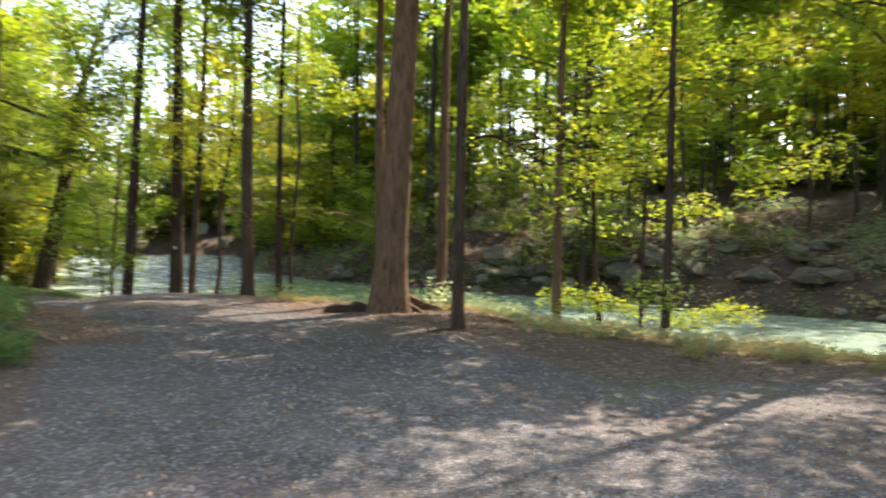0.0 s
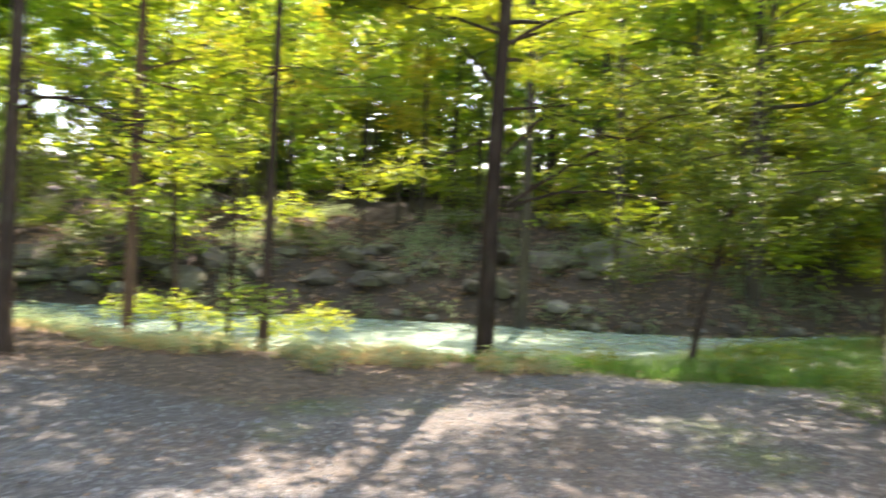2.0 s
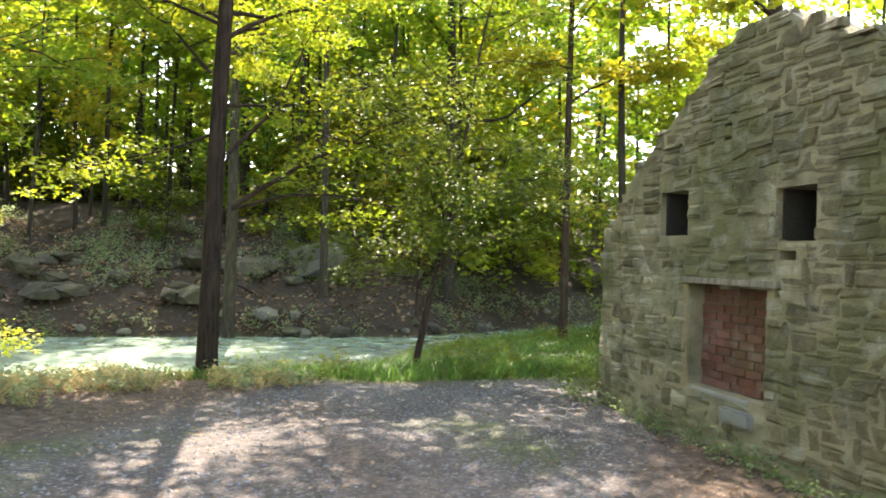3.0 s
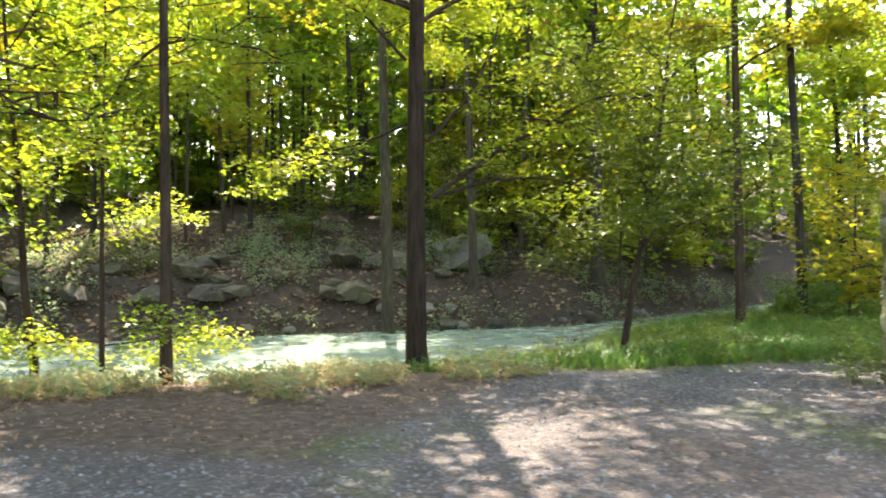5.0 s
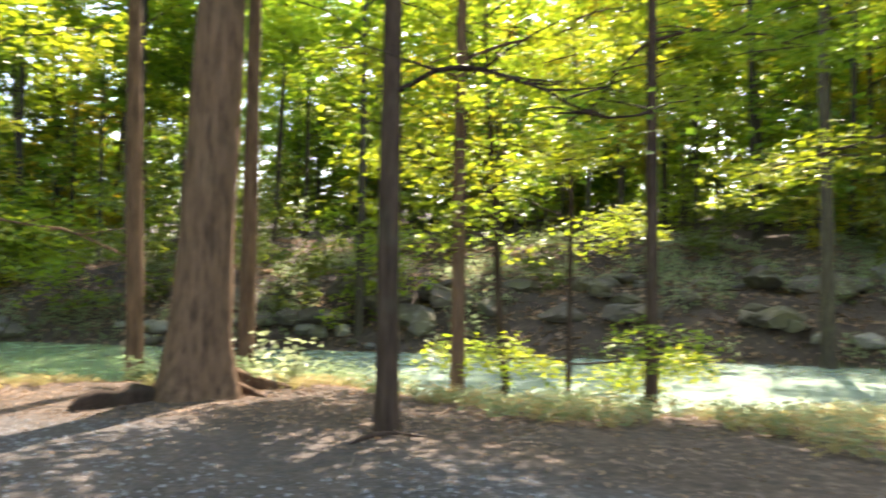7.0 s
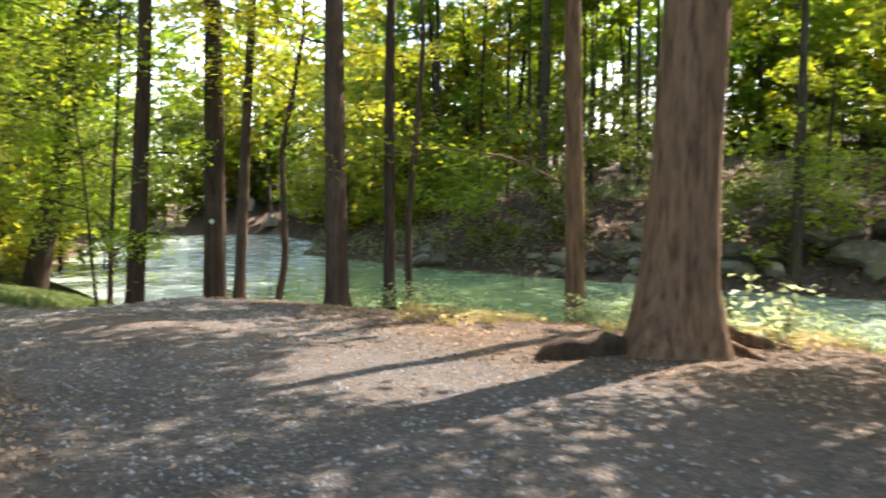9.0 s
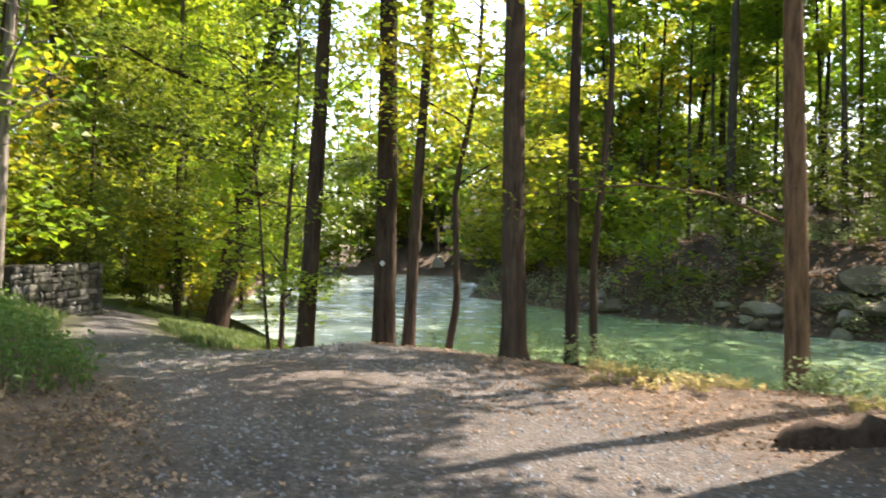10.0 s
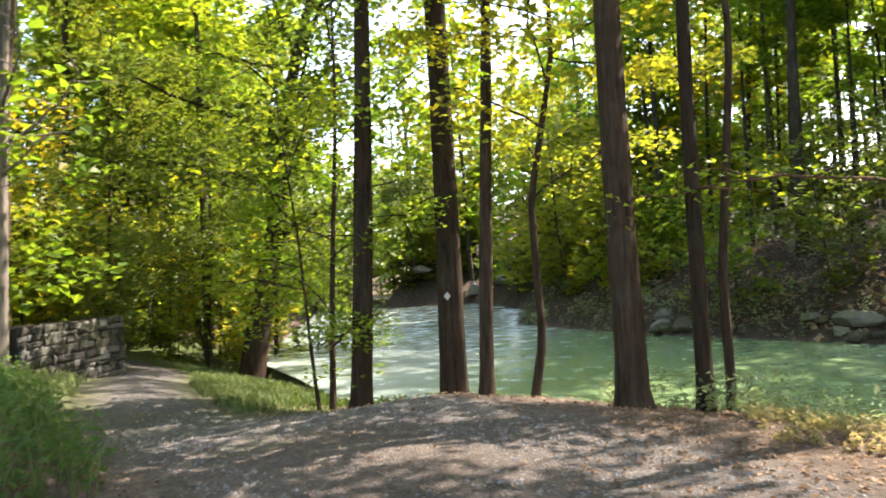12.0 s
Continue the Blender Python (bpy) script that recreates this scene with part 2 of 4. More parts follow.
DRY_WEED = leaf_material("dry_weed_leaf", [(0.10, 0.12, 0.04), (0.19, 0.17, 0.07), (0.28, 0.22, 0.11), (0.30, 0.20, 0.11)], 0.35)
GRAVEL = stone_material("gravel_stone", [(0.1, (0.10, 0.10, 0.11)), (0.5, (0.2, 0.2, 0.2)), (0.9, (0.36, 0.34, 0.33))], 0.0)
WOOD = bark_material("weathered_wood", (0.12, 0.10, 0.075), (0.30, 0.26, 0.2), 0.0)
BLAZE = mat("white_marker_paint", 0.6)[0]
BLAZE.node_tree.nodes["Principled BSDF"].inputs["Base Color"].default_value = (0.75, 0.75, 0.72, 1)

# ---- mesh helpers ----


def mesh_of(name, verts, faces, material, smooth=False):
    """A mesh from arrays: verts (n, 3), faces (m, k) with one k."""
    verts, faces = np.asarray(verts, np.float32), np.asarray(faces, np.int32)
    me = bpy.data.meshes.new(name)
    me.vertices.add(len(verts))
    me.vertices.foreach_set("co", verts.ravel())
    k = faces.shape[1]
    me.loops.add(faces.size)
    me.loops.foreach_set("vertex_index", faces.ravel())
    me.polygons.add(len(faces))
    me.polygons.foreach_set("loop_start", np.arange(0, faces.size, k, dtype=np.int32))
    me.polygons.foreach_set("use_smooth", np.full(len(faces), smooth))
    me.materials.append(material)
    me.update(calc_edges=True)
    return me


def child(name, me, parent, label=""):
    ob = new(name, me)
    ob.parent = parent
    if label:
        tagged(ob, label)
    return ob


def tube(points, radii, sides=10, rough=0.06, flare=0.0, seed=0, flare_h=0.16):
    """Tapered, slightly uneven tube along a line of points."""
    r0 = np.random.default_rng(seed)
    points = np.asarray(points, float)
    n = len(points)
    tang = np.gradient(points, axis=0)
    tang /= np.linalg.norm(tang, axis=1)[:, None] + 1e-9
    ref = np.where(np.abs(tang[:, 2:3]) > 0.8, [[1.0, 0, 0]], [[0, 0, 1.0]])
    u = np.cross(tang, ref)
    u /= np.linalg.norm(u, axis=1)[:, None]
    w = np.cross(tang, u)
    a = np.linspace(0, 2 * math.pi, sides, endpoint=False)
    lobes = 1 + rough * np.sin(a * 3 + r0.uniform(0, 6)) + rough * 0.7 * np.sin(a * 5 + r0.uniform(0, 6))
    rr = np.asarray(radii)[:, None] * lobes[None, :] * (1 + rough * r0.normal(0, 0.5, (n, sides)))
    if flare:
        h = np.linalg.norm(points - points[0], axis=1)
        root = 1 + flare * np.exp(-h / flare_h)[:, None] * (0.65 + 0.5 * np.maximum(0, np.sin(a * 4 + r0.uniform(0, 6)))[None, :])
        rr = rr * root
    v = points[:, None, :] + rr[:, :, None] * (np.cos(a)[None, :, None] * u[:, None, :] + np.sin(a)[None, :, None] * w[:, None, :])
    i = np.arange(n - 1)[:, None] * sides
    j = np.arange(sides)[None, :]
    k = (j + 1) % sides
    f = np.stack([i + j, i + k, i + sides + k, i + sides + j], -1).reshape(-1, 4)
    return v.reshape(-1, 3), f


def join(pieces):
    vs, fs, o = [], [], 0
    for v, f in pieces:
        vs.append(v)
        fs.append(f + o)
        o += len(v)
    return np.concatenate(vs), np.concatenate(fs)


def leaves(centres, size, r0, tilt=0.4, aspect=0.8):
    """Folded, pointed leaf blades, one at each centre: arrays of verts and faces."""
    n = len(centres)
    s = size * r0.uniform(0.6, 1.3, n)
    nrm = np.stack([r0.normal(0, tilt, n), r0.normal(0, tilt, n), np.ones(n)], 1)
    nrm /= np.linalg.norm(nrm, axis=1)[:, None]
    a = r0.uniform(0, 2 * math.pi, n)
    d = np.stack([np.cos(a), np.sin(a), np.zeros(n)], 1)
    d -= nrm * (d * nrm).sum(1)[:, None]
    d /= np.linalg.norm(d, axis=1)[:, None]
    e = np.cross(nrm, d)
    s = s[:, None]
    base, tip = centres - d * s * 0.5, centres + d * s * 0.5 - nrm * s * 0.1
    lft = centres + e * s * aspect * 0.5 - d * s * 0.08 + nrm * s * 0.12
    rgt = centres - e * s * aspect * 0.5 - d * s * 0.08 + nrm * s * 0.12
    v = np.stack([base, rgt, tip, lft], 1).reshape(-1, 3)
    i = np.arange(n)[:, None] * 4
    return v, np.concatenate([i + [[0, 1, 2]], i + [[0, 2, 3]]], 1).reshape(-1, 3)


def spray(centre, radius, count, r0, thick=0.12, droop=0.25):
    """Points of one flat, drooping layer of foliage."""
    rad = radius * np.sqrt(r0.uniform(0, 1, count))
    a = r0.uniform(0, 2 * math.pi, count)
    p = np.stack([rad * np.cos(a), rad * np.sin(a) * 0.75, r0.normal(0, thick, count) - droop * (rad / radius) ** 2 * radius], 1)
    t = r0.uniform(0, math.pi)
    c, s = math.cos(t), math.sin(t)
    p[:, :2] = p[:, :2] @ np.array([[c, -s], [s, c]])
    return p + centre


# ---- lie of the land ----
NEAR = np.array([(40, 8), (26, 10.5), (16, 12.2), (10.8, 11.6), (9.2, 11.4), (6.8, 12.6), (4, 14.1), (2.9, 14.85), (0.9, 16.5), (-1.8, 17.5), (-4, 18.7), (-7, 19.7), (-9, 21.0), (-11.5, 24.0), (-14.2, 27), (-19, 38), (-25, 52)], float)
FAR = np.array([(40, 10), (26, 12.6), (16.8, 14.4), (13.2, 17.7), (5.7, 23.6), (-0.7, 28), (-4.8, 31.2), (-9.5, 36.5), (-10.5, 44), (-15, 54)], float)
POND = np.concatenate([NEAR, FAR[::-1]])
WATER_Z = -0.7


def seg_dist(x, y, line):
    d = np.full(x.shape, 1e9)
    for (ax, ay), (bx, by) in zip(line[:-1], line[1:]):
        t = np.clip(((x - ax) * (bx - ax) + (y - ay) * (by - ay)) / ((bx - ax) ** 2 + (by - ay) ** 2), 0, 1)
        d = np.minimum(d, np.hypot(x - ax - t * (bx - ax), y - ay - t * (by - ay)))
    return d


def inside(x, y, poly):
    r = np.zeros(x.shape, bool)
    for (ax, ay), (bx, by) in zip(poly, np.roll(poly, -1, 0)):
        with np.errstate(divide="ignore", invalid="ignore"):
            r ^= ((ay > y) != (by > y)) & (x < (bx - ax) * (y - ay) / (by - ay + 1e-12) + ax)
    return r


def wave(x, y, s, seed):
    q = np.random.default_rng(seed).uniform(0, 6.28, 8)
    return (np.sin(x * s + q[0]) * np.sin(y * s * 1.13 + q[1]) + 0.5 * np.sin(x * s * 2.1 + y * s * 0.7 + q[2]) * np.sin(y * s * 1.9 - x * s * 0.4 + q[3])
            + 0.25 * np.sin(x * s * 4.3 + q[4]) * np.sin(y * s * 3.9 + q[5]))


PATH = np.array([(1.5, -14), (1.2, -3), (0.3, 3), (-1.0, 7), (-3.4, 11.2), (-5.4, 13.8), (-7.2, 15.1), (-8.95, 16.35), (-10.2, 17.7), (-11.5, 19.2), (-12.7, 20.9), (-14.6, 23.8), (-17.6, 25.8), (-23, 27.5), (-32, 29)], float)
FAN = np.array([(-3.5, 13), (-5.2, 14.8), (-6.6, 16.4)], float)
SPUR = np.array([(-0.5, 3), (3, 6), (7.5, 7.0), (14, 5.5), (24, 2)], float)


def land(x, y):
    """Height of the ground, and the shares of gravel, grass and litter."""
    x, y = np.asarray(x, float), np.asarray(y, float)
    dn, df = seg_dist(x, y, NEAR), seg_dist(x, y, FAR)
    wet = inside(x, y, POND)
    far_side = (df < dn) & ~wet
    zn = np.interp(dn, [0, 0.35, 1.0, 3.0, 6.0, 40], [-0.72, -0.60, -0.42, -0.10, 0.0, 0.1])
    brow = np.interp(dn, [0, 0.3, 0.9, 2.2, 6.0, 40], [-0.72, -0.48, -0.12, 0.05, 0.06, 0.1])      # where the bank stays level up to its edge
    zn = zn + (brow - zn) * np.interp(x, [-8.3, -7.5, -6.5, 0.5, 2.0, 4.0, 5.2, 8.0], [0, 0.25, 0.95, 1.1, 0.6, 0.4, 0.25, 0])
    zn = zn - 0.25 * np.clip((x - 9) / 4, 0, 1) * np.clip((dn - 1) / 1.5, 0, 1)
    zn = zn - 0.55 * np.clip((y - 19.5) / 8, 0, 1) * np.clip((-9 - x) / 3, 0, 1)      # the path dips round the pond's bend
    dp = seg_dist(x, y, PATH)
    half = np.maximum(np.interp(x, [-12, -8.95, -7.2, -5.4, -3.4, -1], [0.75, 0.8, 1.1, 1.9, 2.5, 3.0]), np.interp(y, [2, 8], [4.2, 0]))
    side = x < np.interp(y, PATH[:, 1], PATH[:, 0])
    half = np.where(side & (y > 9.5), np.minimum(half, np.interp(y, [9.5, 13, 14.5, 16.6, 17.6], [1.2, 1.2, 0.85, 0.75, 0.75])), half)
    zn = zn + 0.04 * np.clip((3 - x) / 3, 0, 1) * np.clip((dn - 1) / 2.5, 0, 1)
    zn = zn + np.where(side, 0.42 * np.clip((dp - half - 0.7 * np.clip((14 - y) / 1.5, 0, 1)) / 1.0, 0, 1) + 1.6 * np.clip((dp - half - 1.5) / 14, 0, 1), 0)
    zf = np.interp(df, [0, 0.5, 1.5, 4, 8, 20, 60, 200], [-0.75, -0.3, 0.25, 1.2, 2.2, 3.4, 8, 22])
    zf = zf + np.clip(df / 3, 0, 1) * 0.22 * wave(x, y, 0.9, 3) + np.clip(df, 0, 1) * 0.08 * wave(x, y, 3.1, 4)
    shore = np.minimum(dn, df)
    z = np.where(wet, -0.72 - np.minimum(shore, 1.0) * 0.6, np.where(far_side, zf, zn))
    z = z + np.where(wet, 0, 0.018 * wave(x, y, 1.7, 5) * np.clip(shore, 0, 1))
    ds = seg_dist(x, y, SPUR)
    gravel = np.maximum(np.clip((half + 0.35 - dp) / 0.8, 0, 1), np.clip((2.6 - ds) / 0.8, 0, 1))
    gravel = np.maximum(gravel, np.clip((1.7 - seg_dist(x, y, FAN)) / 0.7, 0, 1))
    gravel = np.where(far_side | wet, 0, gravel) * np.clip((dn - np.interp(x, [-9, -5, -3.5, -2.5, -1, 4, 7], [0.9, 1.6, 2.5, 3.7, 4.0, 3.4, 1.6])) / 0.9, 0, 1)
    point = np.clip((x + y - 14.9) / 0.7, 0, 1) * np.clip((x - 5.6) / 1.4, 0, 1)
    gravel = gravel * (1 - point)
    verge = np.where(far_side, 0, point * np.clip((12 - dn) / 3, 0, 1) + np.clip((-x - 6.5) / 2, 0, 1) * 0.85 * (dp < 7) * ((y < 34) & (y > 15)) + side * 0.6 * (dp < half + 3.0) * (dp > half + 0.9))
    gravel = gravel * (1 - 0.45 * np.clip(wave(x, y, 0.7, 78), 0, 1) * (y < 17))
    grass = np.maximum((1 - gravel) * np.clip(verge, 0, 1), 0.55 * np.clip(wave(x, y, 1.2, 77) - 0.45, 0, 1) * (x > 1.5) * (gravel > 0.3))
    litter = np.clip(1 - gravel, 0, 1) * np.where(far_side, 1, 1)
    dim = np.where(far_side, 0.85, 0.5 * np.clip(1.6 - np.hypot((x + 2.2) / 3.6, (y - 11.8) / 4.0), 0, 1) * np.clip((9.0 + x) / 2, 0, 1))      # shade put into the soil colour of the bank and the clearing's middle
    return z, gravel, grass, litter, np.clip(dim, 0, 1)


def ground_z(x, y):
    return float(land(np.array([x]), np.array([y]))[0][0])


def sheet(xs, ys):
    gx, gy = np.meshgrid(xs, ys)
    z, g, gr, li, dim = land(gx.ravel(), gy.ravel())
    v = np.stack([gx.ravel(), gy.ravel(), z], 1)
    nx, ny = len(xs), len(ys)
    i = (np.arange(ny - 1)[:, None] * nx + np.arange(nx - 1)[None, :]).reshape(-1, 1)
    return v, np.concatenate([i, i + 1, i + nx + 1, i + nx], 1), np.stack([g, gr, li, dim], 1)


def stepped(a, b, fine_a, fine_b, fine, coarse):
    return np.unique(np.round(np.concatenate([np.geomspace(1, 1 + fine_a - a, int(coarse)) * -1 + fine_a + 1, np.arange(fine_a, fine_b, fine), np.geomspace(1, 1 + b - fine_b, int(coarse)) + fine_b - 1]), 4))


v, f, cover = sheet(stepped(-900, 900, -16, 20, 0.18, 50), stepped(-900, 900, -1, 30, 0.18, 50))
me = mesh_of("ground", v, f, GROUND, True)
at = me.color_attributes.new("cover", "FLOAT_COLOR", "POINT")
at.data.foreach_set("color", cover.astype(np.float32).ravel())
tagged(new("ground", me), "trodden gravel clearing with leaf litter and grassy banks round a pond", "ground", kind="structure")

bm = bmesh.new()
ring = [bm.verts.new((x, y, WATER_Z)) for x, y in POND]
bm.faces.new(ring)
bmesh.ops.triangulate(bm, faces=bm.faces[:])
bmesh.ops.recalc_face_normals(bm, faces=bm.faces[:])
me = bpy.data.meshes.new("water")
bm.to_mesh(me)
bm.free()
if me.polygons[0].normal.z < 0:
    me.flip_normals()
me.materials.append(WATER)
tagged(new("water", me), "still pond water, milky green with duckweed", "pond water", kind="structure")

# ---- trees ----


def bent_line(base, top, bends, n, wob, seed):
    """A trunk's line from base to top with small sideways bends: (height share, dx, dy)."""
    r0 = np.random.default_rng(seed)
    t = np.linspace(0, 1, n) ** 1.35
    p = np.outer(1 - t, base) + np.outer(t, top)
    hs = [0] + [b[0] for b in bends] + [1]
    p[:, 0] += np.interp(t, hs, [0] + [b[1] for b in bends] + [0])
    p[:, 1] += np.interp(t, hs, [0] + [b[2] for b in bends] + [0])
    q = r0.uniform(0, 6, 2)
    p[:, 0] += wob * np.sin(t * 9 + q[0]) * t
    p[:, 1] += wob * np.sin(t * 8 + q[1]) * t
    return p


def limb_line(start, angle, length, rise, r0, n=8):
    t = np.linspace(0, 1, n)
    a = angle + np.cumsum(r0.normal(0, 0.12, n))
    step = length / (n - 1)
    x = np.concatenate([[0], np.cumsum(np.cos(a[1:]) * step)])
    y = np.concatenate([[0], np.cumsum(np.sin(a[1:]) * step)])
    z = rise * length * (t ** 0.8) + r0.normal(0, 0.03 * length, n) * t
    return np.stack([x, y, z], 1) + start


def tree(x, y, diam, height, lean=(0, 0), crown_from=0.4, crown_r=3.2, leaf_n=5000, leaf_size=0.2, bark=None, leaf=None, seed=1, bends=(), flare=0.35, flare_h=0.16,
         low=(), limbs=(), label="", sides=12, name="tree"):
    """Trunk with limbs, and a crown of leaf sprays along the limbs. low: limbs given as (height, degrees, length, rise, leaves)."""
    r0 = np.random.default_rng(seed)
    if sides > 8:
        leaf_n, leaf_size = int(leaf_n * 2.3), leaf_size * 0.72
    root = new(name)
    root.location = (x, y, ground_z(x, y) - 0.06)
    top = np.array([lean[0], lean[1], height])
    rings = 14 if sides <= 8 else 26
    line = bent_line(np.zeros(3), top, bends, rings, 0.04 + diam * 0.15, seed)
    share = np.linspace(0, 1, rings) ** 1.35
    radii = diam / 2 * (1 - 0.88 * share)
    wood = [tube(line, radii, sides, 0.05, flare, seed, flare_h)]
    tips = []

    def on_trunk(h):
        return np.array([np.interp(h, line[:, 2], line[:, k]) for k in range(3)]), np.interp(h, line[:, 2], radii)

    for h in np.linspace(crown_from * height, height * 0.96, 13):
        p, r = on_trunk(h)
        k = (h / height - crown_from) / (1 - crown_from)
        ln = crown_r * (0.55 + 0.6 * math.sin(math.pi * min(1, k * 0.85 + 0.12))) * r0.uniform(0.7, 1.2)
        l = limb_line(p, r0.uniform(0, 6.28), ln, r0.uniform(0.15, 0.6), r0)
        thin = l[::2] if sides <= 8 else l
        wood.append(tube(thin, np.linspace(max(0.012, r * 0.45), 0.008, len(thin)), 4 if sides <= 8 else 5, 0.0))
        tips += [(q, ln * 0.30, 1.55 - 1.15 * k) for q in l[2:]]
    parts = []
    for h, deg, ln, rise, amount in low:
        p, r = on_trunk(h)
        l = limb_line(p, radians(deg), ln, rise, r0, 10)
        parts.append((l, max(0.010, min(r * 0.38, 0.022 * ln ** 0.5))))
        for q in l[3:]:
            tips.append((q, -amount))
    for pts, thick, amount in limbs:
        l = np.array(pts, float)
        s = np.linspace(0, len(l) - 1, 3 * len(l))
        l = np.stack([np.interp(s, np.arange(len(l)), l[:, k]) for k in range(3)], 1) + r0.normal(0, 0.02, (len(s), 3)) * (s / s[-1])[:, None]
        parts.append((l, thick))
        tips += [(q, -amount) for q in l[len(l) // 3:]]
    crown, fine = [], []
    high = [t for t in tips if t[1] > 0]
    tips = [t if len(t) == 3 else (*t, 1.0) for t in tips]
    per = max(4, leaf_n // max(1, len(high)))
    for q, rad, share_of in tips:
        if rad > 0.001:
            crown.append(spray(q + r0.normal(0, 0.25, 3), rad * r0.uniform(0.6, 1.3), max(2, int(per * share_of)), r0, 0.14))
        else:
            fine.append(spray(q + r0.normal(0, 0.12, 3), r0.uniform(0.35, 0.75), int(-rad * 2.1), r0, 0.06)) if rad else None
    child("trunk", mesh_of("trunk", *join(wood), bark or BARK, True), root)
    for l, r in parts:
        twigs = [tube(l, np.linspace(r, 0.006, len(l)), 7, 0.04)]
        for k in range(3, len(l) - 1):
            tw = limb_line(l[k], r0.uniform(0, 6.28), r0.uniform(0.3, 0.8), r0.uniform(-0.1, 0.4), r0, 4)
            twigs.append(tube(tw, np.linspace(0.012, 0.004, 4), 4, 0.0))
        child("limb", mesh_of("limb", *join(twigs), bark or BARK, True), root)
    leafy = [leaves(np.concatenate(crown), leaf_size, r0)] + ([leaves(np.concatenate(fine), min(leaf_size, 0.075), r0, 0.4)] if fine else [])
    child("crown", mesh_of("crown", *join(leafy), leaf or LEAF), root)
    return tagged(root, label or "tall slender broadleaf tree with rough brown bark", "tree", "trees round the pond")


# trees along the near shore
SHORE = "tall straight tree with furrowed brown bark on the pond's edge"
SAPLING = "thin young tree with a bent stem at the water's edge"
tree(-7.52, 18.24, 0.25, 15, (0.8, 0.3), 0.5, 3.4, 2000, 0.22, seed=11, label="tall dark tree leaning slightly over the pond")
waymark = tree(-6.55, 18.85, 0.34, 17, (0.1, 0.2), 0.55, 3.4, 2000, 0.22, seed=12, label="tall dark tree with a white diamond marker on its trunk")
tree(-6.02, 18.35, 0.17, 13, (0.6, 0.2), 0.5, 2.6, 1500, 0.2, seed=13, label=SHORE)
tree(-5.52, 18.5, 0.11, 8, (0.3, 0.1), 0.35, 1.8, 1500, 0.15, seed=14, bends=((0.1, 0.12, 0), (0.3, 0.0, 0), (0.5, 0.28, 0), (0.7, 0.3, 0)), leaf=LEAF_GOLD, label="crooked young tree with yellowing leaves", low=((2.4, 30, 1.6, 0.5, 40), (4.0, 20, 1.8, -0.2, 60), (4.2, 190, 1.6, 0.1, 60)))
tree(-4.30, 16.95, 0.29, 16, (-0.1, 0.0), 0.5, 3.4, 3000, 0.22, seed=15, label=SHORE)
tree(-3.69, 17.25, 0.16, 13, (0.1, 0.1), 0.5, 2.6, 1500, 0.2, seed=16, label=SHORE)
tree(-3.45, 17.46, 0.10, 9, (0.3, 0.1), 0.5, 2.0, 1500, 0.16, seed=17, bends=((0.15, -0.06, 0), (0.4, 0.05, 0), (0.55, -0.05, 0)), label=SAPLING)
tree(-1.34, 16.95, 0.26, 15, (-0.2, 0.2), 0.5, 3.2, 2600, 0.22, bark=BARK_RED, seed=18, label=SHORE, limbs=((((-0.1, 0, 2.0), (-0.8, 0, 2.35), (-1.6, 0.1, 2.47), (-2.4, 0.2, 2.42), (-3.0, 0.2, 2.3)), 0.018, 10),))
tree(-0.95, 13.78, 0.56, 19, (1.1, 0.1), 0.5, 4.2, 2300, 0.22, bark=BARK_RED, seed=19, flare=0.8, flare_h=0.45, sides=28, label="massive old tree with shaggy red-brown bark and flared roots")
tree(-0.05, 16.1, 0.24, 15, (0.3, 0.2), 0.5, 3.0, 2300, 0.22, bark=BARK_RED, seed=20, label=SHORE)
tree(0.25, 11.56, 0.19, 14, (0.05, 0.1), 0.5, 3.0, 2200, 0.2, seed=21, label=SHORE, limbs=((((0.05, -0.06, 2.78), (0.28, -0.36, 2.92), (0.5, -0.62, 2.88), (0.87, -1.0, 2.66), (1.16, -1.3, 2.46), (1.5, -1.6, 2.46)), 0.025, 5),))
tree(2.10, 14.09, 0.18, 13, (0.15, 0.1), 0.45, 2.8, 4000, 0.18, bark=BARK_RED, seed=22, label=SHORE, low=((4.2, -10, 2.6, 0.3, 70), (4.1, -40, 3.0, -0.15, 80), (4.0, 180, 1.6, 0.1, 50)))
tree(2.90, 14.43, 0.12, 6.5, (-0.25, 0.1), 0.35, 1.8, 800, 0.14, seed=23, bends=((0.08, 0.1, 0), (0.25, 0.02, 0)), label=SAPLING)
tree(3.62, 13.99, 0.08, 7.5, (0.2, 0.1), 0.35, 1.9, 900, 0.14, seed=24, label=SAPLING, low=((2.6, 0, 1.3, 0.1, 40), (0.85, 150, 1.5, 0.08, 60), (0.8, -20, 1.7, 0.04, 60), (3.2, 200, 1.4, 0.2, 40)))
tree(3.61, 12.40, 0.15, 12, (0.2, 0.1), 0.45, 2.7, 6000, 0.18, seed=25, label=SHORE, low=((0.85, 210, 1.2, 0.0, 22),), limbs=((((0, 0, 4.15), (-0.21, 0.27, 3.9), (-0.36, 0.46, 3.5), (-0.6, 0.8, 3.3)), 0.022, 30), (((0.05, -0.06, 4.15), (0.29, -0.37, 4.2), (0.7, -0.8, 4.1), (1.2, -1.2, 3.9)), 0.02, 40)))
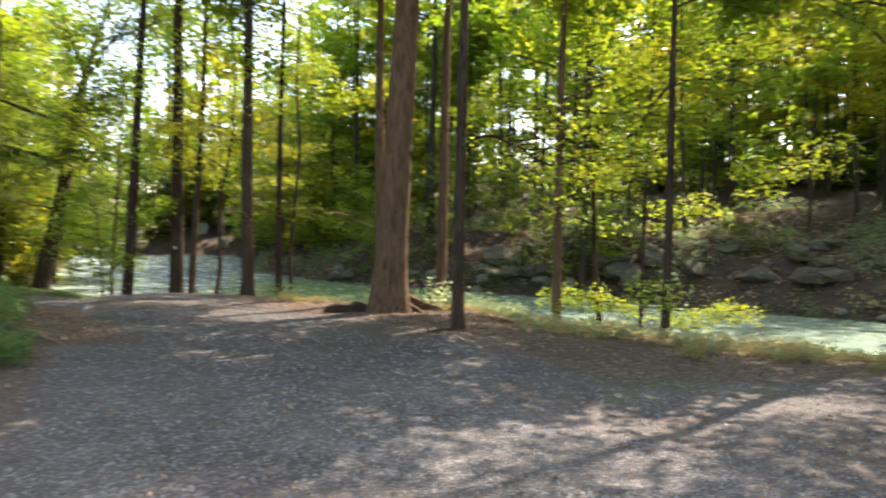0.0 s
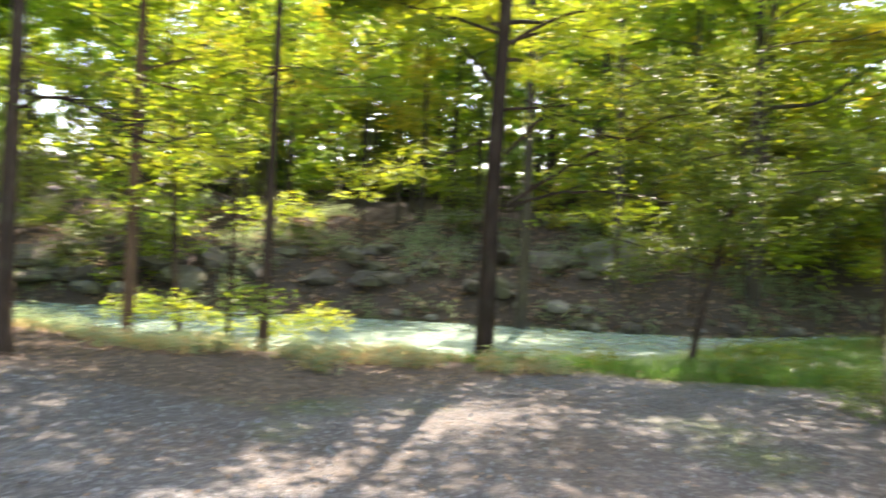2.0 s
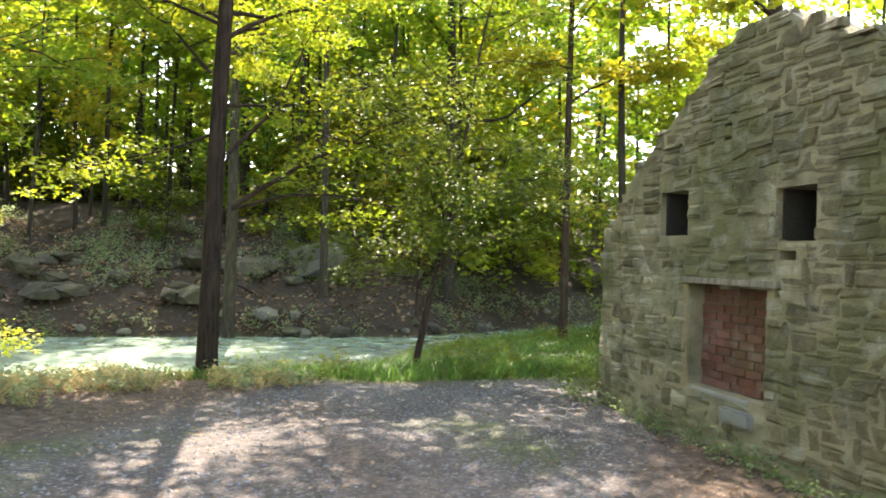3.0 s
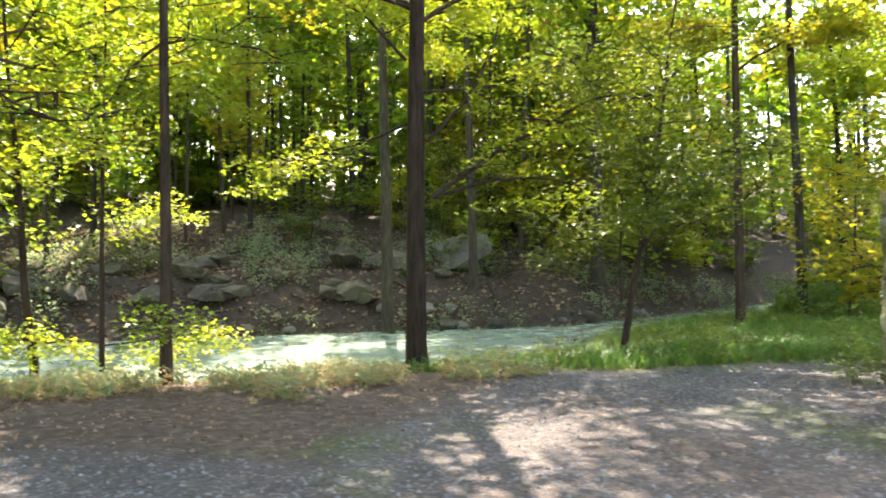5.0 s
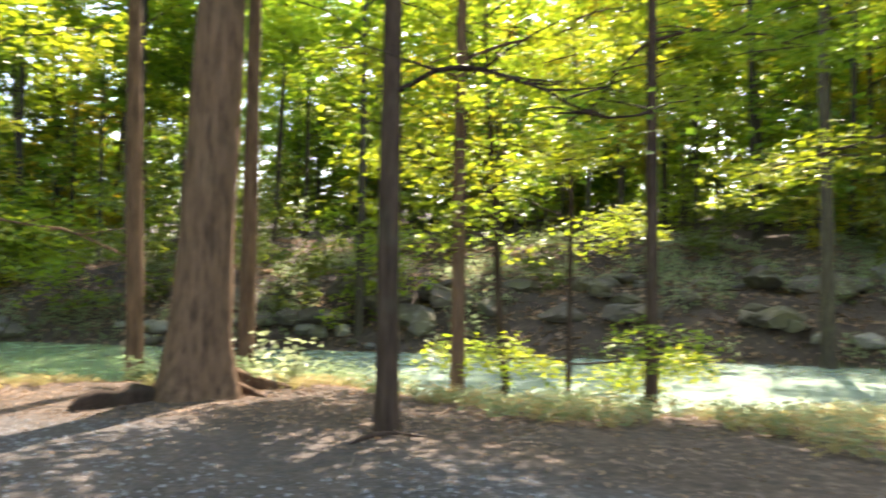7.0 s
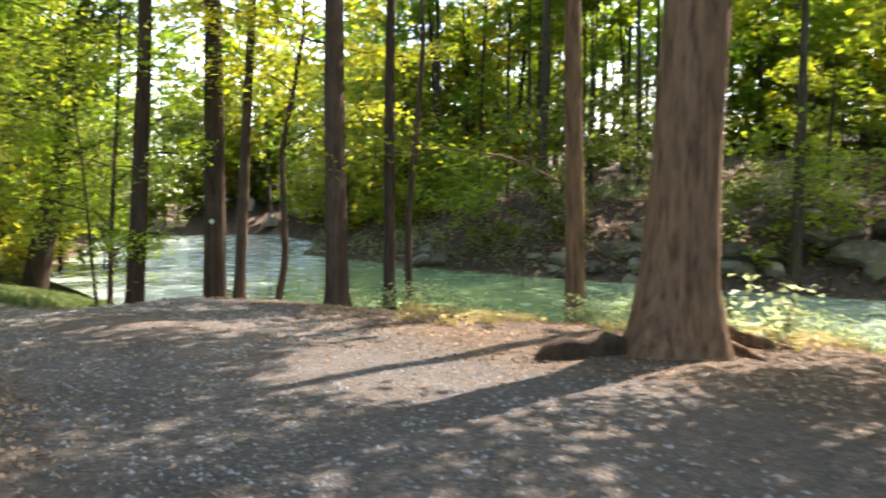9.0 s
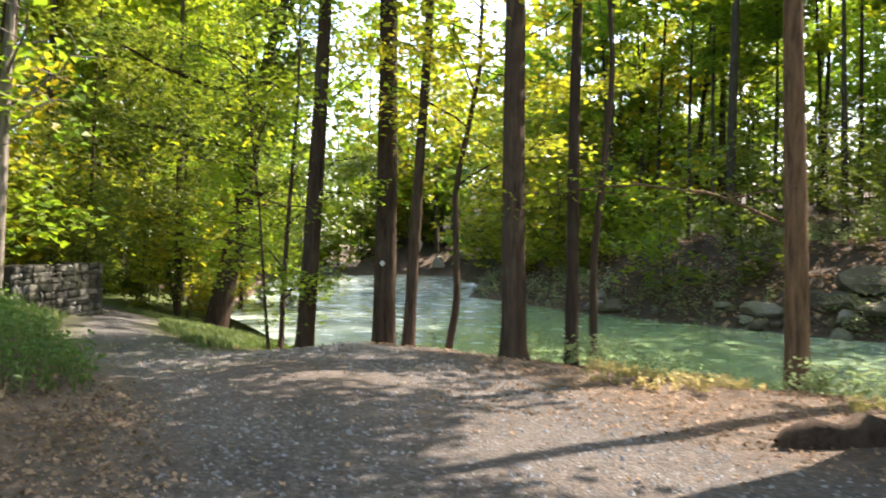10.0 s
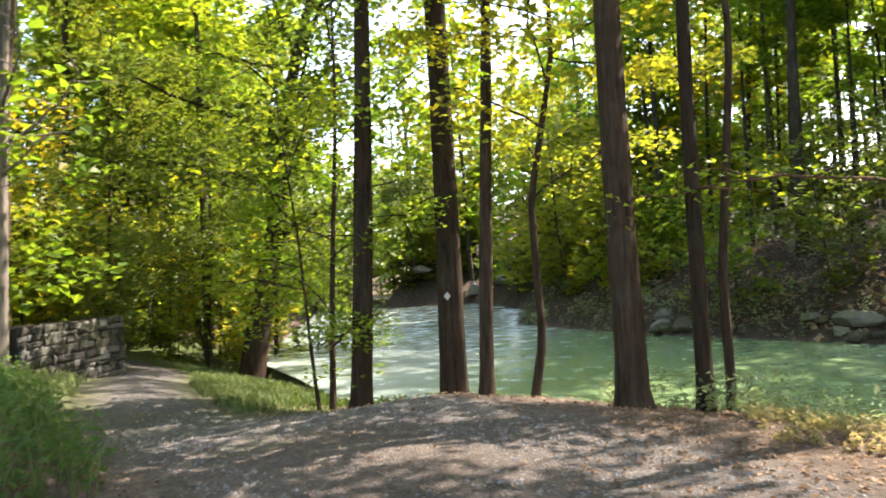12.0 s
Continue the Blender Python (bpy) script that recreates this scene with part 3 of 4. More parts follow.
# Low limbs at 20 to 70 degrees are added to shade the ground below.
tree(6.75, 11.17, 0.30, 15, (0.25, 0.0), 0.42, 4.4, 13000, 0.19, seed=26, label="dark tree with long spreading lower limbs over the shore", low=((5.0, -30, 3.0, 0.5, 80), (5.2, 150, 2.4, 0.3, 80), (4.8, 45, 3.4, 0.2, 80), (5.4, 20, 3.6, 0.2, 70), (5.8, 70, 3.4, 0.2, 70), (5.0, 32, 3.2, 0.4, 70), (5.2, 58, 3.2, 0.4, 70), (6.2, 45, 3.4, 0.35, 70)), limbs=(
    (((0.17, -0.21, 2.58), (0.45, -0.6, 2.9), (0.8, -1.0, 3.26), (1.18, -1.5, 3.55), (1.55, -1.95, 3.92), (2.0, -2.2, 4.0)), 0.045, 22),
    (((0.17, -0.21, 2.55), (0.65, -0.9, 2.8), (1.1, -1.4, 2.8), (1.75, -2.2, 2.62)), 0.03, 26),
    (((0.12, -0.16, 3.35), (0.5, -0.65, 4.0), (0.68, -0.86, 4.6), (0.9, -1.1, 5.4)), 0.035, 24),
    (((0.5, -0.62, 4.05), (0.93, -1.18, 4.2), (1.3, -1.65, 4.42), (1.9, -2.2, 4.5)), 0.022, 30),
    (((0.1, -0.12, 4.05), (0.48, -0.6, 4.08), (1.13, -1.44, 3.62), (1.8, -2.27, 3.4)), 0.026, 30),
    (((-0.06, 0.07, 4.5), (-0.33, 0.42, 5.0), (-0.8, 0.9, 5.5)), 0.03, 30),
    (((-0.05, 0.06, 3.6), (-0.5, 0.65, 3.3), (-1.1, 1.2, 3.1), (-1.7, 1.5, 2.9)), 0.022, 44),))
tree(9.14, 9.19, 0.11, 7.0, (1.3, -0.7), 0.24, 2.1, 2600, 0.13, seed=27, leaf=LEAF_OLIVE, label="leaning bushy sapling with drooping leaves beside the grass", low=((1.6, -60, 1.9, 0.5, 40), (1.9, 40, 1.6, 0.3, 36), (2.3, 200, 1.5, 0.6, 30), (2.6, -20, 2.2, 0.25, 44), (2.9, -50, 2.4, 0.2, 44), (3.3, 150, 1.8, 0.6, 40), (3.6, -30, 2.4, 0.1, 44)), limbs=(
    (((0.05, -0.02, 0.95), (0.3, -0.25, 1.7), (0.75, -0.65, 2.7), (1.2, -1.0, 3.6)), 0.03, 24), (((0.02, 0, 0.9), (0.12, 0.05, 1.7), (0.25, 0.1, 2.6), (0.3, 0.2, 3.4)), 0.025, 24)))

tree(16.5, 9.8, 0.22, 17, (0.4, 0.2), 0.35, 4.2, 5500, 0.22, seed=28, leaf=LEAF_GOLD, label="tall thin tree with yellowing leaves beyond the grass")
tree(19.6, 15.0, 0.42, 20, (-0.3, 0.2), 0.4, 4.4, 2600, 0.24, seed=29, bark=BARK_FAR, label="tall tree on the far bank behind a bushy sapling", limbs=((((0, 0, 5.8), (1.0, -1.2, 5.9), (2.0, -2.4, 7.2), (3.2, -3.4, 7.6)), 0.07, 12),))
tree(11.6, 4.4, 0.3, 16, (0.2, 0.2), 0.35, 4.2, 2000, 0.22, seed=30, leaf=LEAF_GOLD, label="tall yellowing tree behind the ruined gable")

tree(13.0, 17.6, 0.34, 16, (0.2, 0.2), 0.5, 3.2, 700, 0.24, bark=BARK_FAR, seed=34, label="grey-brown trunk standing on the far bank beside a boulder")
tree(16.2, 17.2, 0.26, 15, (-0.2, 0.2), 0.5, 2.8, 600, 0.24, bark=BARK_FAR, seed=35, label="slim trunk on the leafy far bank")

# leaning trunk and bleached snag on the far left
tree(-13.6, 25.6, 0.62, 11, (2.2, 0.6), 0.3, 3.8, 6000, 0.2, seed=31, leaf=LEAF_OLIVE, label="thick dark trunk leaning over the path's edge", low=((2.5, 0, 2.5, 0.2, 80), (3.2, 60, 2.6, 0.1, 80), (3.0, 200, 2.4, 0.2, 80)))
tree(-12.6, 17.9, 0.24, 9, (0.4, 0.2), 0.6, 2.0, 1200, 0.16, bark=BARK_DEAD, seed=32, label="bleached half-dead tree with bare crooked twigs", low=((2.6, 0, 1.6, 0.3, 0), (2.9, 40, 1.6, 0.6, 0), (3.4, -30, 1.9, 0.5, 0), (3.8, 150, 1.5, 0.4, 0), (2.2, -60, 1.2, 0.1, 0)))
tree(-13.2, 18.4, 0.34, 12, (0.8, 0.2), 0.45, 3.0, 4000, 0.18, seed=33, leaf=LEAF_OLIVE, label="dark tree behind a bleached snag")

# woodland: a few kinds, repeated
kinds = []
for k, (dm, ht, cf, cr, ln, ls, lf) in enumerate([
        (0.30, 17, 0.42, 3.6, 3600, 0.24, LEAF), (0.22, 14, 0.35, 3.0, 3600, 0.22, LEAF), (0.36, 19, 0.45, 3.8, 3400, 0.25, LEAF_GOLD),
        (0.18, 11, 0.28, 2.6, 3200, 0.2, LEAF_GOLD), (0.15, 9, 0.2, 2.4, 3200, 0.18, LEAF), (0.2, 15, 0.5, 2.8, 3300, 0.24, LEAF)]):
    kinds.append(tree(30 + 4 * k, 40 + k, dm, ht, (0.3 * (k % 3 - 1), 0.2), cf, cr, ln, ls, BARK_FAR, lf, 50 + k, sides=8, flare=0.3, label="woodland tree with a slim dark trunk and a green crown"))
poles = []
for k in range(2):
    poles.append(tree(34 + 3 * k, 34, 0.15 + 0.05 * k, 13 + 2 * k, (0.4 * k - 0.2, 0.2), 0.45, 2.2, 1300, 0.24, BARK_FAR, LEAF, 60 + k, sides=7, flare=0.2, label="slender woodland tree with a bare dark stem"))
bushes = []
for k, lf in enumerate((LEAF, LEAF_OLIVE, LEAF_GOLD, LEAF)):
    bushes.append(tree(28 + 3 * k, 36, 0.06, 3.4 + 0.5 * k, (0.3, 0.2), 0.12, 1.7, 1100, 0.195, BARK_FAR, lf, 70 + k, sides=6, flare=0.2, name="understory_tree", label="leafy understory sapling with layered sprays"))


def scatter(n, xr, yr, seed, ok, gap):
    r0, got = np.random.default_rng(seed), []
    for _ in range(n * 40):
        p = np.array([r0.uniform(*xr), r0.uniform(*yr)])
        if ok(*p) and all(np.hypot(*(p - q)) > gap for q in got):
            got.append(p)
            if len(got) == n:
                break
    return got


def far_bank(lo, hi):
    def ok(x, y):
        X, Y = np.array([x]), np.array([y])
        df, dn = seg_dist(X, Y, FAR)[0], seg_dist(X, Y, NEAR)[0]
        return lo < df < hi and df < dn and not inside(X, Y, POND)[0]
    return ok


def near_side(lo, clear):
    def ok(x, y):
        X, Y = np.array([x]), np.array([y])
        df, dn = seg_dist(X, Y, FAR)[0], seg_dist(X, Y, NEAR)[0]
        return dn > lo and dn < df and not inside(X, Y, POND)[0] and seg_dist(X, Y, PATH)[0] > clear and seg_dist(X, Y, SPUR)[0] > 3.4 and math.hypot(x - 7, y - 2) > 6
    return ok


GLADES = ((3.4, 5.2), (6.0, 8.2), (14.0, 16.8), (23.4, 24.6), (26.2, 29.6))      # gaps in the wood, along the sun, that let it reach the shore and the path


def plant(protos, spots, seed, lo=0.8, hi=1.25):
    r0 = np.random.default_rng(seed)
    for x, y in spots:
        if protos in (kinds, poles) and y > 20 and any(lo_k < y - x < hi_k for lo_k, hi_k in GLADES):
            continue
        s = r0.uniform(lo, hi)
        ob = copy_thing(protos[int(r0.integers(len(protos)))], Matrix())
        ob.matrix_basis = pose(x, y, ground_z(x, y) - 0.08, r0.normal(0, 1.5), r0.normal(0, 1.5), r0.uniform(0, 360)) @ Matrix.Scale(s, 4)


plant(kinds, scatter(9, (-12, 5.5), (20, 50), 1, far_bank(3.0, 12), 2.6), 1)
plant(kinds, scatter(13, (5.5, 34), (12, 40), 31, far_bank(5.5, 12), 3.2), 31)
plant(kinds, scatter(42, (-30, 60), (12, 75), 2, far_bank(12, 38), 3.2), 2)
# One extra tall tree, added to shade the clearing across the water.
plant(kinds[:3], [(4.6, 25.2)], 58, 1.15, 1.25)
plant(bushes, scatter(16, (-12, 5), (18, 50), 3, far_bank(0.7, 5), 1.6), 3, 0.6, 1.0)
plant(bushes, scatter(8, (5, 30), (12, 36), 33, far_bank(2.5, 8), 2.2), 33, 0.35, 0.6)
plant(bushes, scatter(22, (-20, 45), (12, 60), 4, far_bank(9, 24), 2.6), 4, 0.7, 1.3)
plant(bushes, scatter(24, (-20, 55), (12, 70), 34, far_bank(20, 36), 3.0), 34, 1.3, 2.0)
plant(kinds, scatter(20, (-32, -7), (8, 50), 5, near_side(2, 3.5), 3.0), 5)
plant(bushes, scatter(16, (-32, -9), (14, 46), 6, near_side(1.0, 2.6), 2.0), 6, 0.8, 1.3)
plant(bushes, scatter(26, (-30, -13.6), (17, 36), 36, near_side(0.8, 1.9), 1.5), 36, 0.7, 1.4)
plant(bushes, scatter(22, (-34, -12), (26, 48), 38, near_side(0.8, 2.2), 2.2), 38, 1.2, 2.2)
plant(kinds, scatter(9, (-28, -14.5), (15, 34), 37, near_side(1, 2.2), 2.6), 37)
# Unseen trees behind the start, added to cut the light of the sky.
plant(kinds, scatter(8, (-30, 34), (-30, -8), 7, near_side(2, 4.5), 5.0), 7)
plant(kinds, scatter(13, (-20, 14), (-14, 8), 55, near_side(2, 4.2), 3.4), 55)
plant(kinds, scatter(12, (-34, -14), (22, 50), 56, near_side(1.5, 2.4), 2.6), 56)
plant(kinds, scatter(4, (-12, -3), (32, 50), 57, far_bank(4, 20), 3.0), 57)
plant(kinds, scatter(10, (14, 40), (-6, 9), 8, near_side(1, 4.5), 3.5), 8)
plant(bushes, scatter(8, (13, 30), (3, 10), 9, near_side(0.5, 3), 2.0), 9, 0.7, 1.1)
# leafy young trees between the path and the water, and a multi-stemmed one
for x, y, dm, ht, sd in ((-14.6, 28.6, 0.12, 9, 103), (-16.4, 24.2, 0.14, 8, 104), (-16.0, 27.5, 0.14, 9, 105), (-14.6, 16.4, 0.12, 7.5, 106)):
    tree(x, y, dm, ht, (0.4, 0.2), 0.2, 2.4, 3000, 0.15, seed=sd, leaf=LEAF_OLIVE if sd != 103 else LEAF, label="bright leafy young tree by the path")
tree(-7.95, 18.35, 0.08, 7, (0.35, 0.1), 0.3, 1.4, 1300, 0.13, seed=107, label="thin upright stem beside a larger trunk", low=((1.2, 140, 1.2, 0.6, 50), (1.9, 20, 1.2, 0.5, 50), (0.8, -30, 0.9, 0.4, 40)))
tree(-8.05, 18.2, 0.05, 5, (-0.5, 0.1), 0.3, 1.2, 900, 0.13, seed=108, label="thin upright stem beside a larger trunk")

# distant wood: too far off to tell its trees apart
FAR_SPOTS = []


def far_wood(spots, seed, lo=0.8, hi=1.25):
    r0 = np.random.default_rng(seed)
    FAR_SPOTS.extend((x, y, r0.uniform(lo, hi)) for x, y in spots)


def on_land(clear):
    return lambda x, y: not inside(np.array([x]), np.array([y]), POND)[0] and seg_dist(np.array([x]), np.array([y]), PATH)[0] > clear


far_wood(scatter(70, (-14, 50), (15, 70), 29, far_bank(22, 40), 2.4), 29, 0.7, 1.1)
far_wood(scatter(34, (-55, 5), (44, 90), 21, on_land(4), 4.0), 21)
far_wood(scatter(76, (-5, 80), (15, 80), 22, far_bank(28, 60), 3.2), 22)
far_wood(scatter(30, (-52, -21), (6, 52), 23, near_side(5, 5), 3.4), 23)
far_wood(scatter(14, (26, 60), (-25, 10), 24, near_side(2, 5), 5.0), 24)
far_wood(scatter(18, (31, 60), (2, 32), 26, lambda x, y: far_bank(6, 60)(x, y) or near_side(4, 5)(x, y), 4.0), 26)
far_wood(scatter(14, (-30, 2), (56, 64), 27, far_bank(0.5, 30), 1.5), 27, 0.3, 0.5)
far_wood(scatter(8, (-40, 40), (-60, -30), 25, near_side(2, 5), 7.0), 25)
far_wood(scatter(16, (-38, -10), (54, 74), 43, on_land(0), 2.6), 43, 0.5, 0.9)
far_wood(scatter(16, (33, 52), (8, 28), 52, lambda x, y: far_bank(3, 60)(x, y) or near_side(3, 5)(x, y), 2.8), 52, 0.6, 0.9)
r0 = np.random.default_rng(95)
stems, sprays = [], []
for x, y, s in FAR_SPOTS:
    foot = np.array([x, y, ground_z(x, y) - 0.2])
    ht = s * r0.uniform(15, 21)
    line = bent_line(np.zeros(3), np.array([r0.normal(0, 0.5), r0.normal(0, 0.5), ht]), (), 7, 0.1, int(r0.integers(999))) + foot
    stems.append(tube(line, 0.18 * s * np.linspace(1, 0.2, 7), 6, 0.04))
    for h in r0.uniform(0.06, 1.0, 22):
        reach = s * 4.0 * (0.35 + 0.65 * math.sin(math.pi * min(1.0, 0.15 + 0.8 * h)))
        a, d = r0.uniform(0, 6.28), reach * r0.uniform(0.2, 1)
        sprays.append(spray(foot + [math.cos(a) * d, math.sin(a) * d, h * ht], s * r0.uniform(0.9, 1.6), 26, r0, 0.2))
tagged(new("distant_woods", mesh_of("distant_woods", *leaves(np.concatenate(sprays), 0.58, r0), LEAF)), "distant woodland foliage closing the view", "woods", kind="stuff")
tagged(new("distant_trunks", mesh_of("distant_trunks", *join(stems), BARK_FAR, True)), "slim dark trunks of the distant wood", "woods", kind="stuff")

plant(kinds, scatter(7, (18, 30), (4, 16), 41, lambda x, y: far_bank(2, 60)(x, y) or near_side(3, 4)(x, y), 3.0), 41)
plant(bushes, scatter(9, (-14, 0), (34, 50), 42, far_bank(0.8, 9), 1.6), 42, 1.1, 1.9)
plant(poles, scatter(58, (-6, 32), (14, 48), 44, far_bank(4, 22), 1.5), 44, 0.8, 1.3)
plant(bushes, scatter(9, (19, 32), (9, 24), 45, lambda x, y: far_bank(2, 40)(x, y) or near_side(2, 4)(x, y), 2.2), 45, 1.2, 2.0)
plant(bushes, scatter(16, (-34, -9), (50, 62), 46, lambda x, y: not inside(np.array([x]), np.array([y]), POND)[0], 1.8), 46, 1.6, 2.8)
plant(bushes, scatter(10, (-14, -5), (38, 58), 47, far_bank(0.8, 8), 1.6), 47, 1.0, 1.8)
plant(bushes, scatter(9, (15, 27), (14, 26), 48, far_bank(1.0, 10), 1.8), 48, 0.6, 1.1)
plant(bushes, [(-13.75, 18.6), (-14.0, 19.7), (-14.2, 20.9), (-13.3, 17.2)], 49, 0.75, 1.0)
plant(bushes, scatter(8, (20, 30), (11, 19), 53, far_bank(1.5, 20), 2.0), 53, 1.0, 1.6)
plant(bushes, [(-15.3, 22.4), (-16.9, 23.6), (-15.3, 21.4), (-17.6, 28.4), (-16.6, 30.2), (-15.8, 28.9), (-19.4, 29.6)], 54, 0.55, 0.85)
plant(bushes, [(-15.2, 26.8), (-14.4, 27.8), (-16.4, 28.0), (-17.9, 28.4), (-13.7, 29.2), (-15.4, 30.0)], 59, 0.8, 1.1)
for k, ob in enumerate(poles):
    ob.matrix_basis = pose(11 + 4 * k, 29 - 3 * k, ground_z(11 + 4 * k, 29 - 3 * k) - 0.08)
# the first of each kind stands in the wood too
for k, ob in enumerate(kinds + bushes):
    x, y = 21 + 3.1 * k, 27 + 1.7 * (k % 3) + k
    ob.matrix_basis = pose(x, y, ground_z(x, y) - 0.08, 0, 0, 40 * k)

# white diamond marker on the waymarked trunk
bm = bmesh.new()
q = [bm.verts.new(p) for p in ((0, 0, -0.05), (0.042, 0, 0), (0, 0, 0.05), (-0.042, 0, 0))]
face = bm.faces.new(q)
bmesh.ops.solidify(bm, geom=[face], thickness=0.006)
me = bpy.data.meshes.new("marker")
bm.to_mesh(me)
bm.free()
me.materials.append(BLAZE)
ob = child("marker", me, waymark.children[0], "small white painted diamond marker")
ob.matrix_basis = pose(0.03, -0.182, 1.36, 0, 0, 18)

# ---- stone ruin ----
RA, RB = Vector((7.26, 5.45, 0)), Vector((5.57, 3.63, 0))
r_dir = (RB - RA).normalized()
r_in = Vector((-r_dir.y, r_dir.x, 0))
if r_in.dot(Vector((1, -1, 0))) < 0:
    r_in = -r_in
RUIN_Z = -0.06
PROFILE = [(-0.05, 1.78), (0.51, 2.46), (1.29, 2.97), (2.05, 3.43), (2.27, 3.58), (2.8, 3.58), (3.1, 3.36), (3.6, 3.14), (4.6, 2.5), (5.6, 1.8)]
U1, THICK = 5.6, 0.5
ruin = new("stone_ruin")
ruin.matrix_basis = Matrix(((r_dir.x, r_in.x, 0, RA.x), (r_dir.y, r_in.y, 0, RA.y), (0, 0, 1, RUIN_Z), (0, 0, 0, 1)))
tagged(ruin, "roofless rubble-stone cottage gable with small openings and a bricked-up hearth", "ruin")
OPENINGS = [(1.14, 1.6, 1.87, 2.28), (2.75, 3.17, 1.8, 2.2), (1.66, 2.68, 0.55, 1.44), (1.2, 1.4, 1.56, 1.63), (2.8, 2.98, 1.66, 1.73), (2.76, 2.9, 1.38, 1.47), (2.1, 2.2, 2.65, 2.8)]


def wall_top(u):
    return float(np.interp(u, [p[0] for p in PROFILE], [p[1] for p in PROFILE]))


def box_arrays(u0, u1, v0, v1, z0, z1):
    v = np.array([(u, w, z) for z in (z0, z1) for w in (v0, v1) for u in (u0, u1)], float)
    f = np.array([(0, 1, 5, 4), (2, 6, 7, 3), (0, 4, 6, 2), (1, 3, 7, 5), (4, 5, 7, 6), (0, 2, 3, 1)])
    return v, f


def slab(name, u0, u1, v0, v1, z0, z1, material, parent, label="", bev=0.01):
    bm = bmesh.new()
    bmesh.ops.create_cube(bm, size=1)
    for q in bm.verts:
        q.co = ((u0 + u1) / 2 + q.co.x * (u1 - u0), (v0 + v1) / 2 + q.co.y * (v1 - v0), (z0 + z1) / 2 + q.co.z * (z1 - z0))
    bmesh.ops.bevel(bm, geom=bm.edges[:], offset=bev, segments=2, affect="EDGES")
    for q in bm.verts:
        q.co += Vector(noise.noise_vector(q.co * 6)) * bev * 0.6
    me = bpy.data.meshes.new(name)
    bm.to_mesh(me)
    bm.free()
    me.materials.append(material)
    return child(name, me, parent, label)


r0 = np.random.default_rng(40)


def holed_wall(outline, holes, v0, v1):
    """A wall plate with openings right through it."""
    bm = bmesh.new()
    loops = [outline] + [[(o[0], o[2]), (o[1], o[2]), (o[1], o[3]), (o[0], o[3])] for o in holes]
    edges = []
    for lp in loops:
        vs = [bm.verts.new((u, v0, z)) for u, z in lp]
        edges += [bm.edges.new((vs[k], vs[(k + 1) % len(vs)])) for k in range(len(vs))]
    bmesh.ops.triangle_fill(bm, edges=edges, use_beauty=True)
    ext = bmesh.ops.extrude_face_region(bm, geom=bm.faces[:])
    bmesh.ops.translate(bm, verts=[g for g in ext["geom"] if isinstance(g, bmesh.types.BMVert)], vec=(0, v1 - v0, 0))
    bmesh.ops.recalc_face_normals(bm, faces=bm.faces[:])
    me = bpy.data.meshes.new("wall_core")
    bm.to_mesh(me)
    bm.free()
    me.materials.append(MORTAR)
    return me


top_line = [(max(u, 0.0), z - 0.04) for u, z in PROFILE]
child("wall_core", holed_wall([(0, -0.3), (U1, -0.3)] + top_line[::-1], OPENINGS, 0.001, THICK), ruin, "crumbling earth-brown mortar core")
for box in ((0.0, 0.45, THICK + 0.003, 4.2, -0.3, 1.6), (U1 - 0.45, U1, THICK + 0.003, 4.2, -0.3, 1.5), (0.0, U1, 4.203, 4.6, -0.3, 1.4)):
    child("side_wall", mesh_of("side_wall", *box_arrays(*box), MORTAR), ruin, "low broken side wall")
# Blind openings: added dark panels and linings stand in for the unlit inside.
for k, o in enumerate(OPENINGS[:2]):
    back = slab("opening_back", o[0] - 0.05, o[1] + 0.05, 0.503, 0.56, o[2] - 0.05, o[3] + 0.05, SHADE_JOINT, ruin, "added dark panel for the unlit inside of a small opening")
    slab("reveal", o[0] + 0.002, o[0] + 0.03, 0.06, 0.49, o[2] + 0.003, o[3] - 0.003, SHADE_JOINT, back, "opening side coloured dark for shade", 0.004)
    slab("lintel", o[0] - 0.12, o[1] + 0.14, 0.0, 0.3, o[3] + 0.005, o[3] + 0.12, STONE, back, "flat stone lintel")
slab("lintel", 1.58, 2.82, -0.035, 0.25, 1.445, 1.495, WOOD, ruin, "pale weathered timber lintel over the hearth", 0.006)
slab("sill", 1.72, 2.5, -0.012, 0.2, 0.51, 0.55, PALE_STONE, ruin, "pale stone hearth sill")
slab("sill_block", 2.2, 2.58, -0.06, 0.16, 0.33, 0.46, PALE_STONE, ruin, "broken pale stone block", 0.02)
slab("hearth_jamb", 1.56, 1.655, -0.01, 0.2, 0.5, 1.44, OCHRE, ruin, "ochre stained jamb stones")
# red bricks in the hearth
hearth = slab("hearth_back", 1.63, 2.71, 0.155, 0.34, 0.53, 1.47, MORTAR, ruin, "dusty red-brown mortar behind bricks", 0.004)
z, row = 0.555, 0
while z < 1.42:
    u = 1.665 - (row % 2) * 0.1
    while u < 2.67:
        a, b2 = max(u, 1.665), min(u + 0.2, 2.675)
        if b2 - a > 0.04:
            d = 0.13 + r0.uniform(0, 0.02)
            v, f = box_arrays(a + 0.005, b2 - 0.005, d, 0.3, z + 0.005, min(z + 0.068, 1.438))
            child("brick", mesh_of("brick", v, f, BRICK), hearth)
        u += 0.205
    z += 0.072
    row += 1


